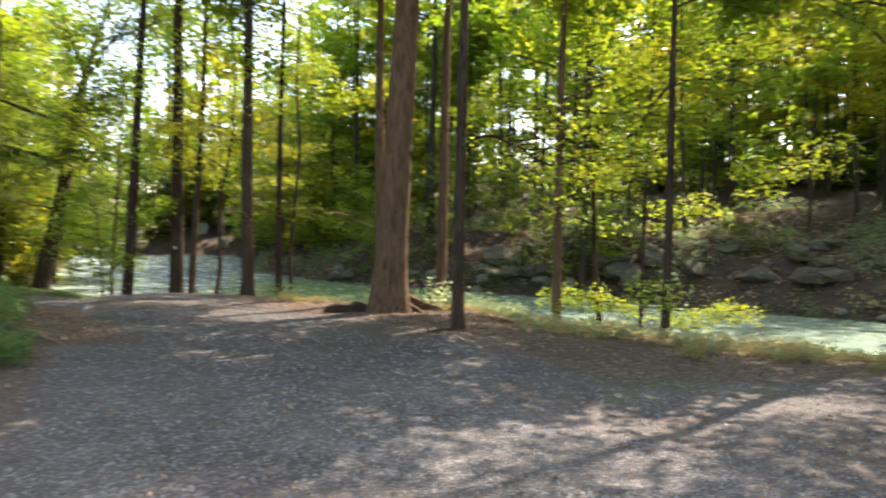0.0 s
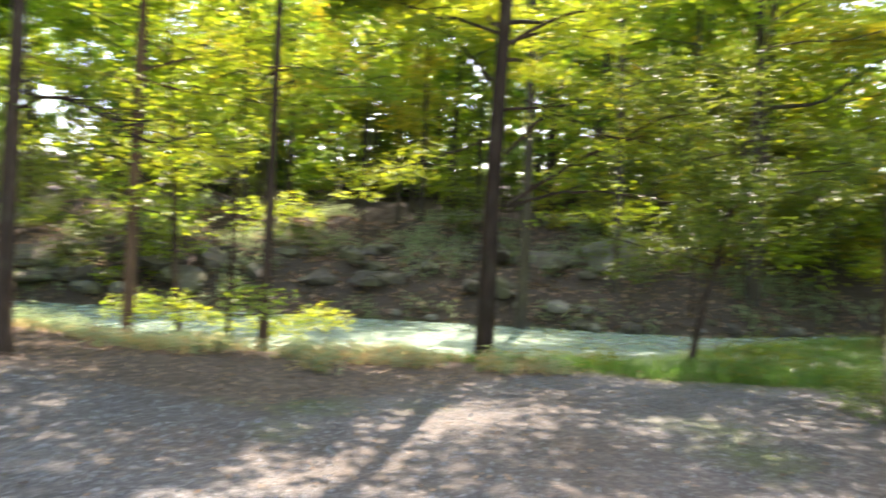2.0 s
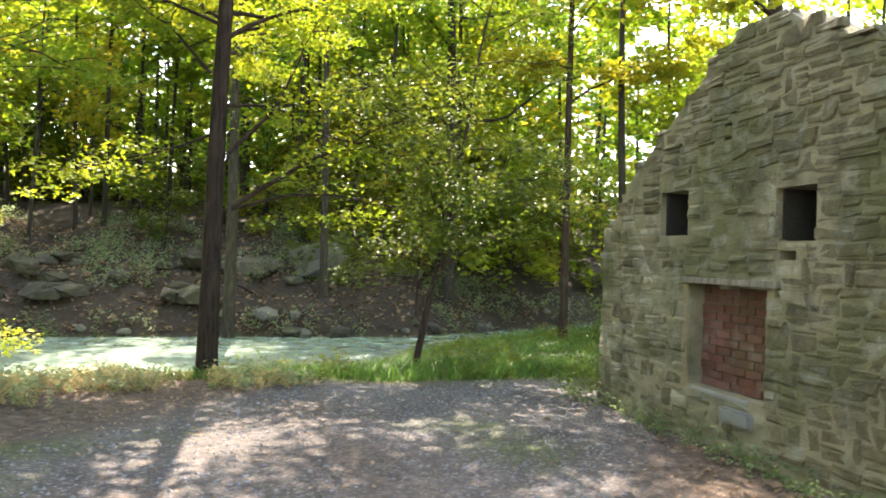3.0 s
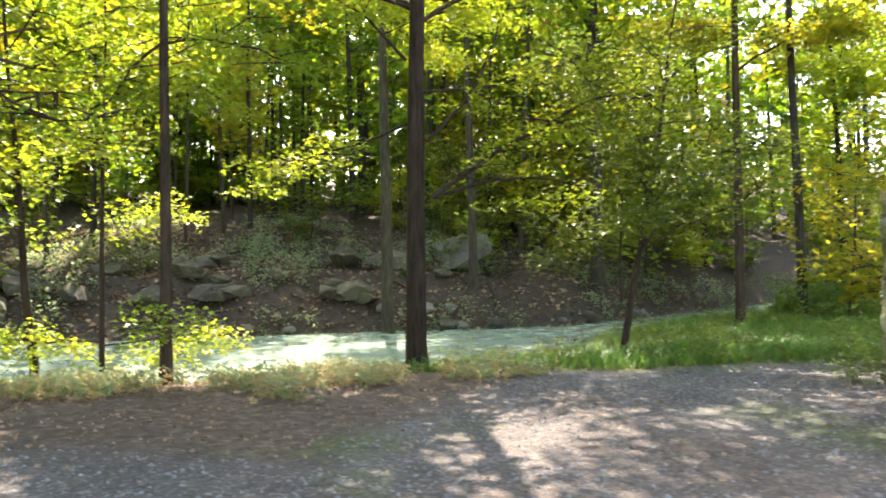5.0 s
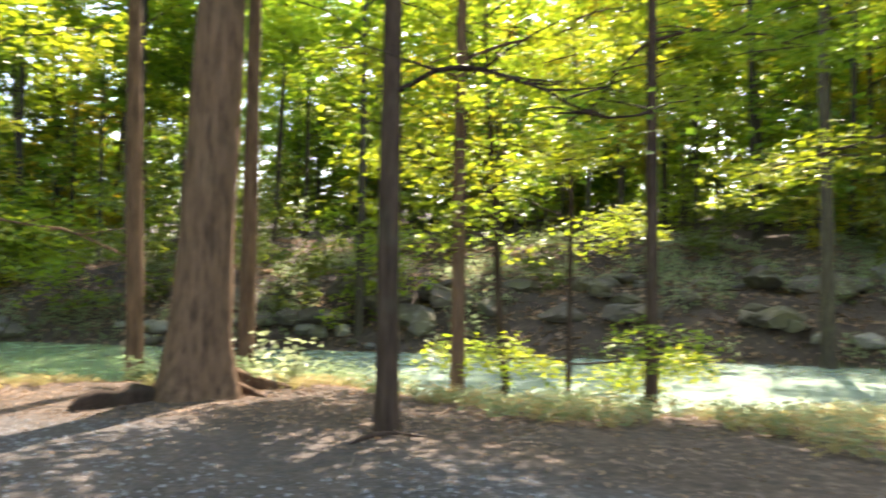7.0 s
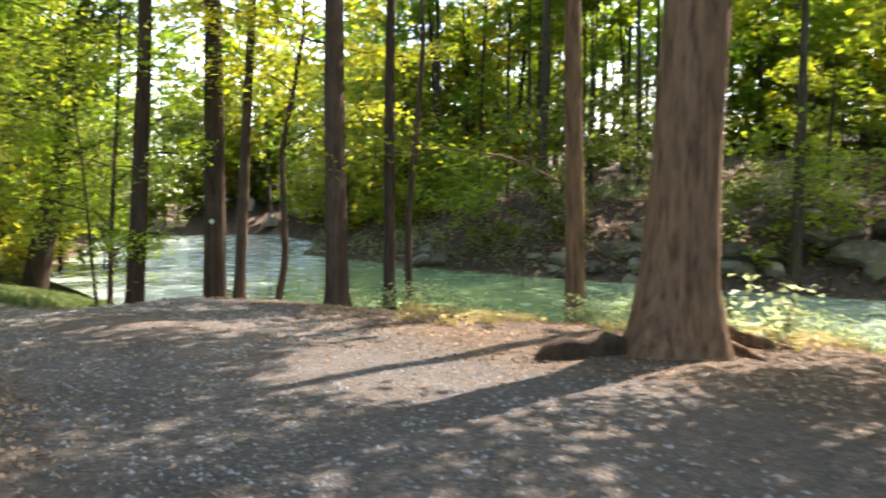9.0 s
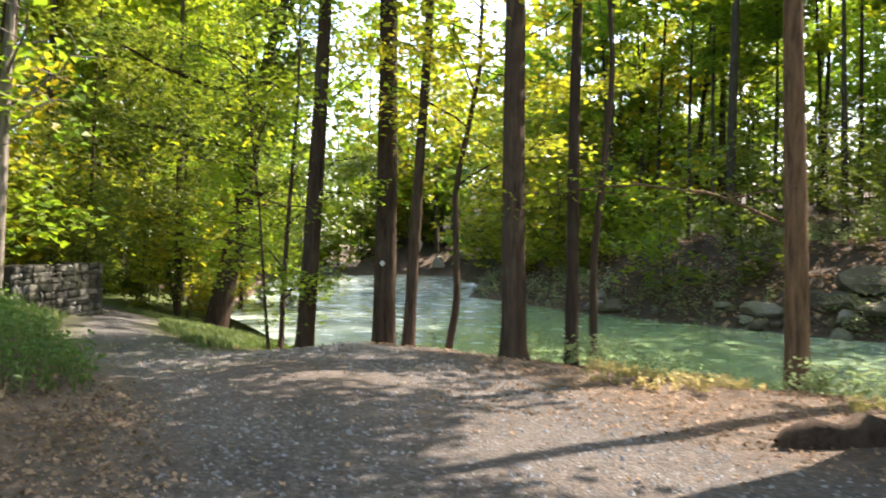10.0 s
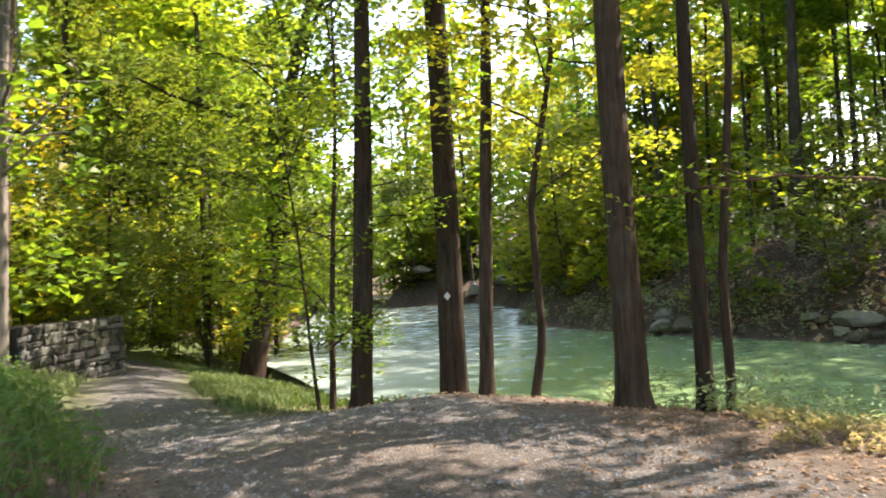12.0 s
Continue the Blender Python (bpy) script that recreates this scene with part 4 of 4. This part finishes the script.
def rubble(u0, u1, z0, z1, r0, material, front=0.0):
    """One roughly squared stone: a chamfered front on an uneven block."""
    j = lambda s: r0.uniform(-s, s)
    w, h = u1 - u0, z1 - z0
    c = min(w, h) * r0.uniform(0.1, 0.26)
    p = front - abs(r0.normal(0.0, 0.009))
    outer = [(u0, z0), (u1, z0), (u1, z1), (u0, z1)]
    back = [(u + j(0.01), 0.08, z_ + j(0.008)) for u, z_ in outer]
    k = min(w, h) * 0.38
    mid = [(u + j(k), front + 0.012, z_ + j(k)) for u, z_ in outer]
    inner = [(u0 + c + j(k), p + j(0.006), z0 + c + j(k * 0.6)), (u1 - c + j(k), p + j(0.006), z0 + c + j(k * 0.6)), (u1 - c + j(k), p + j(0.006), z1 - c + j(k * 0.6)), (u0 + c + j(k), p, z1 - c + j(k * 0.6))]
    f = [(8, 9, 10, 11)]
    for k in range(4):
        n = (k + 1) % 4
        f += [(k, n, 4 + n, 4 + k), (4 + k, 4 + n, 8 + n, 8 + k)]
    return np.array(back + mid + inner), np.array(f)


z = -0.05
count, rest = 0, []


def lay(a, b2, z0, z1):
    """One stone of the gable, left out where an opening or the sky is."""
    global count
    heave = 0.03 * math.sin(a * 2.3 + z0 * 1.7) + 0.014 * math.sin(a * 7.1 + z0 * 5.0)
    z0, z1 = z0 + heave, z1 + heave
    for o in OPENINGS[:3]:
        if z1 > o[2] + 0.02 and z0 < o[3] - 0.02:
            if a < o[0] < b2:
                b2 = o[0]
            elif a < o[1] < b2:
                a = o[1]
    c_u, c_z = (a + b2) / 2, (z0 + z1) / 2
    if b2 - a < 0.05 or z0 + (z1 - z0) * 0.7 > wall_top(c_u) or any(o[0] - 0.02 < c_u < o[1] + 0.02 and o[2] - 0.02 < c_z < o[3] + 0.02 for o in OPENINGS):
        return
    v, f = rubble(a + 0.004, b2 - 0.004, z0 + 0.004, z1 - 0.004, r0, STONE)
    if a < 2.9 and count < 300:
        child("stone", mesh_of("stone", v, f, STONE), ruin)
        count += 1
    else:
        rest.append((v, f))


while z < 3.6:
    band, u = r0.uniform(0.12, 0.22), r0.uniform(-0.04, 0.02)
    while u < U1:
        w = r0.uniform(0.1, 0.34)
        b_end = min(u + w, U1 + 0.04)
        if w < 0.22 and r0.uniform() < 0.6 and band < 0.2:
            lay(u, b_end, z, z + band)
        else:
            cuts = [0.0] + sorted(r0.uniform(0.25, 0.75, 1 if band < 0.18 else 2).tolist()) + [1.0]
            for lo, hi in zip(cuts[:-1], cuts[1:]):
                if (hi - lo) * band < 0.03:
                    continue
                if w > 0.36 and r0.uniform() < 0.5:
                    m_at = u + (b_end - u) * r0.uniform(0.35, 0.65)
                    lay(u, m_at, z + lo * band, z + hi * band)
                    lay(m_at, b_end, z + lo * band, z + hi * band)
                else:
                    lay(u, b_end, z + lo * band, z + hi * band)
        u += w
    z += band

tagged(child("stonework", mesh_of("stonework", *join(rest), STONE), ruin, "weathered rubble stonework"), kind="stuff")

# low dry-stone wall beside the path
stone_wall = new("dry_stone_wall")
wa, wb = Vector((-12.45, 18.1, 0)), Vector((-13.0, 20.8, 0))
w_dir = (wb - wa).normalized()
w_in = Vector((w_dir.y, -w_dir.x, 0))
if w_in.x > 0:
    w_in = -w_in
WL = (wb - wa).length
stone_wall.matrix_basis = Matrix(((w_dir.x, w_in.x, 0, wa.x), (w_dir.y, w_in.y, 0, wa.y), (0, 0, 1, ground_z(-12.0, 19.5) - 0.1), (0, 0, 0, 1)))
tagged(stone_wall, "grey lichen-stained stone retaining wall beside the path", "wall")
child("wall_core", mesh_of("wall_core", *join([box_arrays(0, WL, 0.03, 0.7, -0.3, 1.02)]), SHADE_JOINT), stone_wall, "dark mortar core")
z = 0.0
while z < 0.95:
    h, u = r0.uniform(0.06, 0.15), 0.0
    while u < WL:
        w = r0.uniform(0.12, 0.42)
        if WL - u < 0.1:
            break
        v, f = rubble(u + 0.01, min(u + w, WL) - 0.01, z + 0.008, z + h - 0.008, r0, STONE)
        child("stone", mesh_of("stone", v, f, WALL_STONE), stone_wall)
        u += w
    z += h

# ---- rocks ----


def rock(x, y, sx, sy, sz, seed, material, label, name="boulder", sink=0.25, group=""):
    bm = bmesh.new()
    bmesh.ops.create_icosphere(bm, subdivisions=3 if sx > 0.5 else 2, radius=1)
    off = Vector((seed * 3.1, seed * 1.7, 0))
    r1 = random.Random(seed)
    cuts = [(Vector((r1.gauss(0, 1), r1.gauss(0, 1), r1.gauss(0.2, 0.8))).normalized(), r1.uniform(0.5, 0.85)) for _ in range(9)]
    for q in bm.verts:
        n = noise.noise(q.co * 1.1 + off) * 0.5 + noise.noise(q.co * 2.7 + off) * 0.22
        q.co *= 1 + n
        q.co.z = max(q.co.z, -0.6)
        for cut, reach in cuts:
            over = q.co.dot(cut) - reach
            if over > 0:
                q.co -= cut * over
        q.co = Vector((q.co.x * sx, q.co.y * sy, q.co.z * sz))
    me = bpy.data.meshes.new(name)
    bm.to_mesh(me)
    bm.free()
    me.materials.append(material)
    ob = new(name, me)
    ob.matrix_basis = pose(x, y, ground_z(x, y) + sz * (0.6 - sink), 0, 0, seed * 57)
    return tagged(ob, label, "rock", group)


rock(17.2, 18.6, 1.15, 0.8, 0.8, 8, BOULDER, "large pale grey boulder on the leafy bank")
r0 = np.random.default_rng(61)
for k in range(46):
    t = r0.uniform(0, 1)
    seg = int(r0.integers(1, 6))
    p = FAR[seg] * (1 - t) + FAR[seg + 1] * t
    n = np.array([FAR[seg + 1][1] - FAR[seg][1], -(FAR[seg + 1][0] - FAR[seg][0])])
    n = n / np.hypot(*n)
    p = p + n * r0.uniform(0.05, 0.6) * (1 if far_bank(0, 5)(*(p + n * 0.4)) else -1)
    s = r0.uniform(0.12, 0.34)
    rock(p[0], p[1], s * 1.4, s, s * 0.8, 100 + k, BOULDER if r0.uniform() < 0.4 else DARK_ROCK, "weathered rock at the foot of the bank", "rock", group="rocks along the far shore")
for k in range(170):
    x, y = r0.uniform(0, 18), r0.uniform(16, 30)
    if far_bank(0.8, 4.5)(x, y):
        s = r0.uniform(0.25, 0.65)
        rock(x, y, s * 1.5, s, s * 0.6, 200 + k, DARK_ROCK, "dark jagged ledge rock on the steep bank", "ledge_rock", group="ledge rocks")
for k in range(9):
    rock(-19 + 1.6 * k + r0.uniform(-0.4, 0.4), 54.5 + r0.uniform(0, 2), r0.uniform(0.35, 0.8), 0.5, r0.uniform(0.3, 0.55), 300 + k, PALE_STONE, "pale boulder at the head of the pond", "boulder", group="boulders at the pond's head")

# log, sticks and roots by the big tree


def stick(name, points, radii, material, label, category="branch"):
    pts = [(x, y, ground_z(x, y) + h) for x, y, h in points]
    o = Vector(pts[0])
    ob = new(name, mesh_of(name, *tube([Vector(p) - o for p in pts], radii, 12, 0.2, 0, 5), material, True))
    ob.location = o
    return tagged(ob, label, category)


stick("fallen_log", [(-2.06, 13.42, 0.02), (-2.0, 13.44, 0.04), (-1.85, 13.5, 0.06), (-1.7, 13.52, 0.05), (-1.55, 13.6, 0.07), (-1.38, 13.68, 0.04), (-1.33, 13.7, 0.03)], [0.03, 0.075, 0.11, 0.085, 0.115, 0.09, 0.04], BARK, "short rotten log beside a big tree's roots", "log")
stick("root", [(-0.75, 14.1, 0.16), (-0.55, 13.85, 0.06), (-0.4, 13.6, 0.02), (-0.3, 13.35, -0.03)], [0.1, 0.08, 0.05, 0.02], BARK_RED, "bare surface root of the big tree", "root")
stick("root", [(-0.6, 14.3, 0.18), (-0.3, 14.15, 0.08), (0.0, 14.0, 0.0), (0.2, 13.9, -0.04)], [0.1, 0.07, 0.05, 0.02], BARK_RED, "bare surface root of the big tree", "root")
stick("root", [(-1.0, 14.2, 0.14), (-1.2, 13.95, 0.05), (-1.3, 13.7, -0.03)], [0.09, 0.06, 0.02], BARK_RED, "bare surface root of the big tree", "root")
stick("broken_stick", [(0.15, 14.3, -0.02), (0.2, 14.3, 0.3), (0.27, 14.3, 0.55)], [0.02, 0.018, 0.012], BARK, "broken upright stick in the leaves")
stick("broken_stick", [(-0.2, 14.6, -0.02), (-0.24, 14.6, 0.3), (-0.28, 14.6, 0.5)], [0.015, 0.013, 0.01], BARK, "broken upright stick in the leaves")
stick("fallen_stick", [(-0.2, 11.2, 0.0), (0.0, 11.3, 0.03), (0.2, 11.32, 0.03), (0.42, 11.2, 0.0)], [0.006, 0.02, 0.018, 0.006], BARK, "dead stick lying at a tree's foot")
stick("broken_stick", [(8.6, 11.0, -0.02), (8.62, 11.0, 0.25), (8.75, 11.0, 0.42)], [0.025, 0.02, 0.01], BARK, "dark forked stub at the water's edge")
stick("fallen_branch", [(-8.3, 12.0, 0.03), (-7.9, 12.3, 0.05), (-7.4, 12.5, 0.03)], [0.03, 0.025, 0.012], BARK, "dead branch in the leaf litter")

r0 = np.random.default_rng(66)
for x, y in scatter(16, (3, 17), (15, 26), 67, far_bank(0.5, 5.5), 0.9):
    a, ln = r0.uniform(0, 6.28), r0.uniform(0.7, 1.7)
    dx, dy = math.cos(a) * ln, math.sin(a) * ln
    tip = r0.uniform(0.02, 0.5)
    stick("fallen_branch", [(x, y, 0.0), (x + dx * 0.35, y + dy * 0.3, 0.03 + tip * 0.3), (x + dx * 0.7, y + dy * 0.75, 0.03 + tip * 0.7), (x + dx, y + dy, tip)], [0.03, 0.028, 0.02, 0.006], BARK_DEAD if r0.uniform() < 0.4 else BARK, "dead branch lying on the leafy bank")

# ---- plants and litter ----


def drop(n, ok, xr, yr, seed):
    r0 = np.random.default_rng(seed)
    x, y = r0.uniform(*xr, n), r0.uniform(*yr, n)
    z, g, gr, li, _ = land(x, y)
    dn, df = seg_dist(x, y, NEAR), seg_dist(x, y, FAR)
    keep = ok(x, y, z, g, gr, dn, df, r0) & ~inside(x, y, POND)
    return np.stack([x, y, z], 1)[keep], r0


def stuff(name, v, f, material, label, category):
    return tagged(new(name, mesh_of(name, v, f, material)), label, category, kind="stuff")


def blades(p, height, r0, width=0.012, bend=0.5):
    n = len(p)
    h = height * r0.uniform(0.5, 1.3, n)[:, None]
    a = r0.uniform(0, 6.28, n)
    d = np.stack([np.cos(a), np.sin(a), np.zeros(n)], 1)
    e = np.stack([-np.sin(a), np.cos(a), np.zeros(n)], 1) * width
    up = np.array([[0, 0, 1.0]])
    m = p + up * h * 0.6 + d * h * bend * 0.25
    v = np.stack([p - e, p + e, m + e * 0.7, m - e * 0.7, p + up * h * 0.92 + d * h * bend], 1).reshape(-1, 3)
    i = np.arange(n)[:, None] * 5
    return v, np.concatenate([i + [[0, 1, 2]], i + [[0, 2, 3]], i + [[3, 2, 4]]], 1).reshape(-1, 3)


def weeds(p, height, r0, count=9, leaf=0.06):
    """Leafy stems: leaves strewn up and round each stem."""
    n = len(p)
    h = height * r0.uniform(0.5, 1.4, n)
    k = np.repeat(np.arange(n), count)
    t = r0.uniform(0.15, 1, len(k))
    spread = 0.35 * h[k] * (0.4 + t)
    lean_x, lean_y = r0.normal(0, 0.25, n)[k], r0.normal(0, 0.25, n)[k]
    c = p[k] + np.stack([r0.normal(0, 1, len(k)) * spread * 0.5 + lean_x * h[k] * t, r0.normal(0, 1, len(k)) * spread * 0.5 + lean_y * h[k] * t, t * h[k]], 1)
    return leaves(c, leaf, r0, 0.6, 0.55)


p, r0 = drop(60000, lambda x, y, z, g, gr, dn, df, r: (gr > 0.35) & (g < 0.3) & (x > 5.8) & (dn < df + 3) & (r.uniform(0, 1, len(x)) < np.clip(20 / (x - 4) ** 1.3, 0.2, 1)), (5.8, 26), (3.5, 13), 301)
q, r1 = drop(6000, lambda x, y, z, g, gr, dn, df, r: (gr > 0.4) & (x > 6.5) & (dn < df + 3) & (wave(x, y, 1.3, 79) > 0.1), (6.5, 20), (5.5, 12.5), 318)
stuff("meadow_weeds", *weeds(q[:520], 0.3, r1, 14, 0.06), LEAF_OLIVE, "leafy weeds standing in the uncut grass", "weeds")
stuff("grass", *blades(p[:30000], 0.2, r0, 0.009, 0.8), GRASS_LUSH, "tall uncut grass on the bank", "grass")
p, r0 = drop(30000, lambda x, y, z, g, gr, dn, df, r: (g < 0.3) & (dn < df) & (dn < np.where(x < 2.5, 0.9, 1.6)) & (r.uniform(0, 1, len(x)) < 0.3), (-9, 9.5), (10, 22), 302)
stuff("shore_grass", *blades(p, 0.11, r0, 0.006), GRASS, "short tufted grass along the shore", "grass")
p, r0 = drop(9000, lambda x, y, z, g, gr, dn, df, r: (dn < df) & (dn < np.where(x < 2.5, 0.8, 1.3)) & (wave(x, y, 1.3, 9) > 0.0), (-4, 8.5), (10, 20), 303)
stuff("shore_weeds", *weeds(p[:1100], 0.16, r0, 12, 0.055), LEAF_PALE, "pale leafy weeds along the water's edge", "weeds")
p, r0 = drop(9000, lambda x, y, z, g, gr, dn, df, r: (dn < df) & (dn < 2.7) & (dn > 0.3) & (wave(x, y, 1.5, 39) > -0.15), (-3.4, 7.2), (9.5, 19), 314)
stuff("dry_weeds", *weeds(p[:1800], 0.1, r0, 11, 0.045), DRY_WEED, "dry straw-coloured and russet weeds above the shore", "weeds")
p, r0 = drop(9000, lambda x, y, z, g, gr, dn, df, r: (dn < df) & (dn > 1.3) & (dn < 4.6) & (x + y > 12.6) & (wave(x, y, 1.7, 69) > -0.1), (0.6, 6.4), (8.6, 13.5), 317)
stuff("shore_ferns", *weeds(p[:420], 0.2, r0, 14, 0.06), LEAF_PALE, "pale ferny weeds along the brow of the bank", "weeds")
stuff("straw_weeds", *weeds(p[420:1000], 0.17, r0, 12, 0.05), DRY_WEED, "straw-yellow dying weeds along the brow of the bank", "weeds")
p, r0 = drop(5000, lambda x, y, z, g, gr, dn, df, r: (dn < df) & (dn < 1.4) & (np.hypot(x + 0.95, y - 13.9) > 0.75) & (wave(x, y, 1.9, 49) > -0.3), (-4.6, 1.6), (13.6, 19.5), 315)
stuff("tall_weeds", *weeds(p[:420], 0.3, r0, 16, 0.06), LEAF_PALE, "taller pale weeds round the big tree's foot", "weeds")
p, r0 = drop(16000, lambda x, y, z, g, gr, dn, df, r: (dn < df) & (dn < 3.4) & (g < 0.5) & (wave(x, y, 0.9, 19) > -0.35), (-15.5, -7.2), (17, 30), 304)
stuff("verge_weeds", *weeds(p[:1300], 0.09, r0, 10, 0.055), LEAF_OLIVE, "bright green weeds between the path and the pond", "weeds")
p, r0 = drop(40000, lambda x, y, z, g, gr, dn, df, r: (dn < df) & (g < 0.45) & (seg_dist(x, y, PATH) < 2.6) & (wave(x, y, 1.1, 59) > -0.4), (-17, -8.4), (16.4, 28), 316)
stuff("path_grass", *blades(p[:7000], 0.15, r0, 0.008), GRASS, "tufted grass along both edges of the path", "grass")
p, r0 = drop(20000, lambda x, y, z, g, gr, dn, df, r: (x < np.interp(y, PATH[:, 1], PATH[:, 0])) & (g < 0.25) & (dn > 3) & (seg_dist(x, y, PATH) > np.interp(y, [12.3, 13.6, 14.4, 16.8, 17.3], [2.3, 1.2, 0.8, 0.8, 6])), (-16, -4), (8, 21), 305)
stuff("bank_ivy", *weeds(p[:4200], 0.3, r0, 10, 0.075), LEAF_DARK, "dense ivy and weeds on the bank beside the path", "undergrowth")
stuff("bank_grass", *blades(p[4200:10000], 0.35, r0, 0.007), GRASS, "long grass on the bank beside the path", "grass")
p, r0 = drop(30000, lambda x, y, z, g, gr, dn, df, r: (df < dn) & (df < 9) & (wave(x, y, 0.8, 29) > 0.0), (-10, 26), (12, 40), 306)
stuff("far_undergrowth", *weeds(p[:3200], 0.45, r0, 10, 0.10), LEAF_PALE, "patchy undergrowth on the far bank", "undergrowth")
p, r0 = drop(4000, lambda x, y, z, g, gr, dn, df, r: (np.hypot(x - 18.6, y - 8.9) < 0.9) | (np.hypot(x - 20.3, y - 8.6) < 0.7), (16, 22), (7, 11), 307)
stuff("bank_shrubs", *weeds(p[:150], 0.85, r0, 26, 0.11), LEAF_DARK, "rounded light green shrubs on the grassy bank", "shrubs")
p, r0 = drop(500, lambda x, y, z, g, gr, dn, df, r: (np.hypot(x + 0.05, y - 14.35) < 0.35), (-0.6, 0.6), (13.9, 14.9), 308)
stuff("seedlings", *weeds(p[:14], 0.5, r0, 12, 0.1), LEAF_PALE, "yellow-green seedlings at the big tree's foot", "seedling")

p, r0 = drop(9000, lambda x, y, z, g, gr, dn, df, r: np.abs((x - RA.x) * r_in.x + (y - RA.y) * r_in.y + 0.16) < 0.14, (3.4, 7.6), (1.5, 6.2), 309)
stuff("wall_weeds", *weeds(p[:160], 0.16, r0, 9, 0.05), LEAF_PALE, "small weeds along the foot of the ruin", "weeds")
p, r0 = drop(3000, lambda x, y, z, g, gr, dn, df, r: np.hypot(x - RA.x - 0.1, y - RA.y - 0.25) < 0.3, (6.8, 8), (5, 6.3), 313)
stuff("corner_weeds", *weeds(p[:55], 0.6, r0, 18, 0.045), LEAF_OLIVE, "tall weeds at the corner of the ruin", "weeds")

# fallen leaves and loose stones
p, r0 = drop(46000, lambda x, y, z, g, gr, dn, df, r: (dn < df) & (r.uniform(0, 1, len(x)) < np.where(g > 0.5, 0.14, 0.75)), (-10, 9), (1.5, 20), 310)
p[:, 2] += 0.012
q, r1 = drop(9000, lambda x, y, z, g, gr, dn, df, r: (x < np.interp(y, PATH[:, 1], PATH[:, 0])) & (seg_dist(x, y, PATH) > 1.0) & (seg_dist(x, y, PATH) < 2.5), (-9, -4.5), (9.5, 15), 320)
q2, r1 = drop(9000, lambda x, y, z, g, gr, dn, df, r: (dn < df) & (dn > 0.7) & (dn < 4.3), (-4.5, 3), (11, 18), 321)
q3, r1 = drop(300, lambda x, y, z, g, gr, dn, df, r: np.hypot(x + 6.5, y - 12.65) < 0.3, (-7, -6), (12, 13.2), 322)
q3[:, 2] += r1.uniform(0, 0.05, len(q3))
p = np.concatenate([p[:13000], q[:3500], q2[:6000], q3])
p[:, 2] += 0.004
stuff("fallen_leaves", *leaves(p, 0.04, r0, 0.5), DRY, "dry brown and yellow fallen leaves", "leaves")
p, r0 = drop(26000, lambda x, y, z, g, gr, dn, df, r: (df < dn) & (df < 9), (-8, 24), (12, 36), 311)
p[:, 2] += 0.03
stuff("bank_leaf_litter", *leaves(p[:9000], 0.16, r0, 0.5), DRY, "brown leaf litter on the far bank", "leaves")


def pebbles(p, size, r0):
    n = len(p)
    s = size * r0.uniform(0.5, 1.6, n)[:, None, None]
    base = np.array([(1, 0, 0), (0, 1, 0), (-1, 0, 0), (0, -1, 0), (0, 0, 0.8), (0, 0, -0.5)], float)[None]
    v = p[:, None, :] + base * s * r0.uniform(0.6, 1.3, (n, 6, 1)) + r0.normal(0, 0.15, (n, 6, 3)) * s
    f = np.array([(0, 1, 4), (1, 2, 4), (2, 3, 4), (3, 0, 4), (1, 0, 5), (2, 1, 5), (3, 2, 5), (0, 3, 5)])
    i = np.arange(n)[:, None, None] * 6
    return v.reshape(-1, 3), (i + f[None]).reshape(-1, 3)


p, r0 = drop(30000, lambda x, y, z, g, gr, dn, df, r: g > 0.55, (-9, 8), (1.8, 17.5), 312)
stuff("gravel_stones", *pebbles(p[:9000], 0.014, r0), GRAVEL, "loose grey gravel on the path", "gravel")
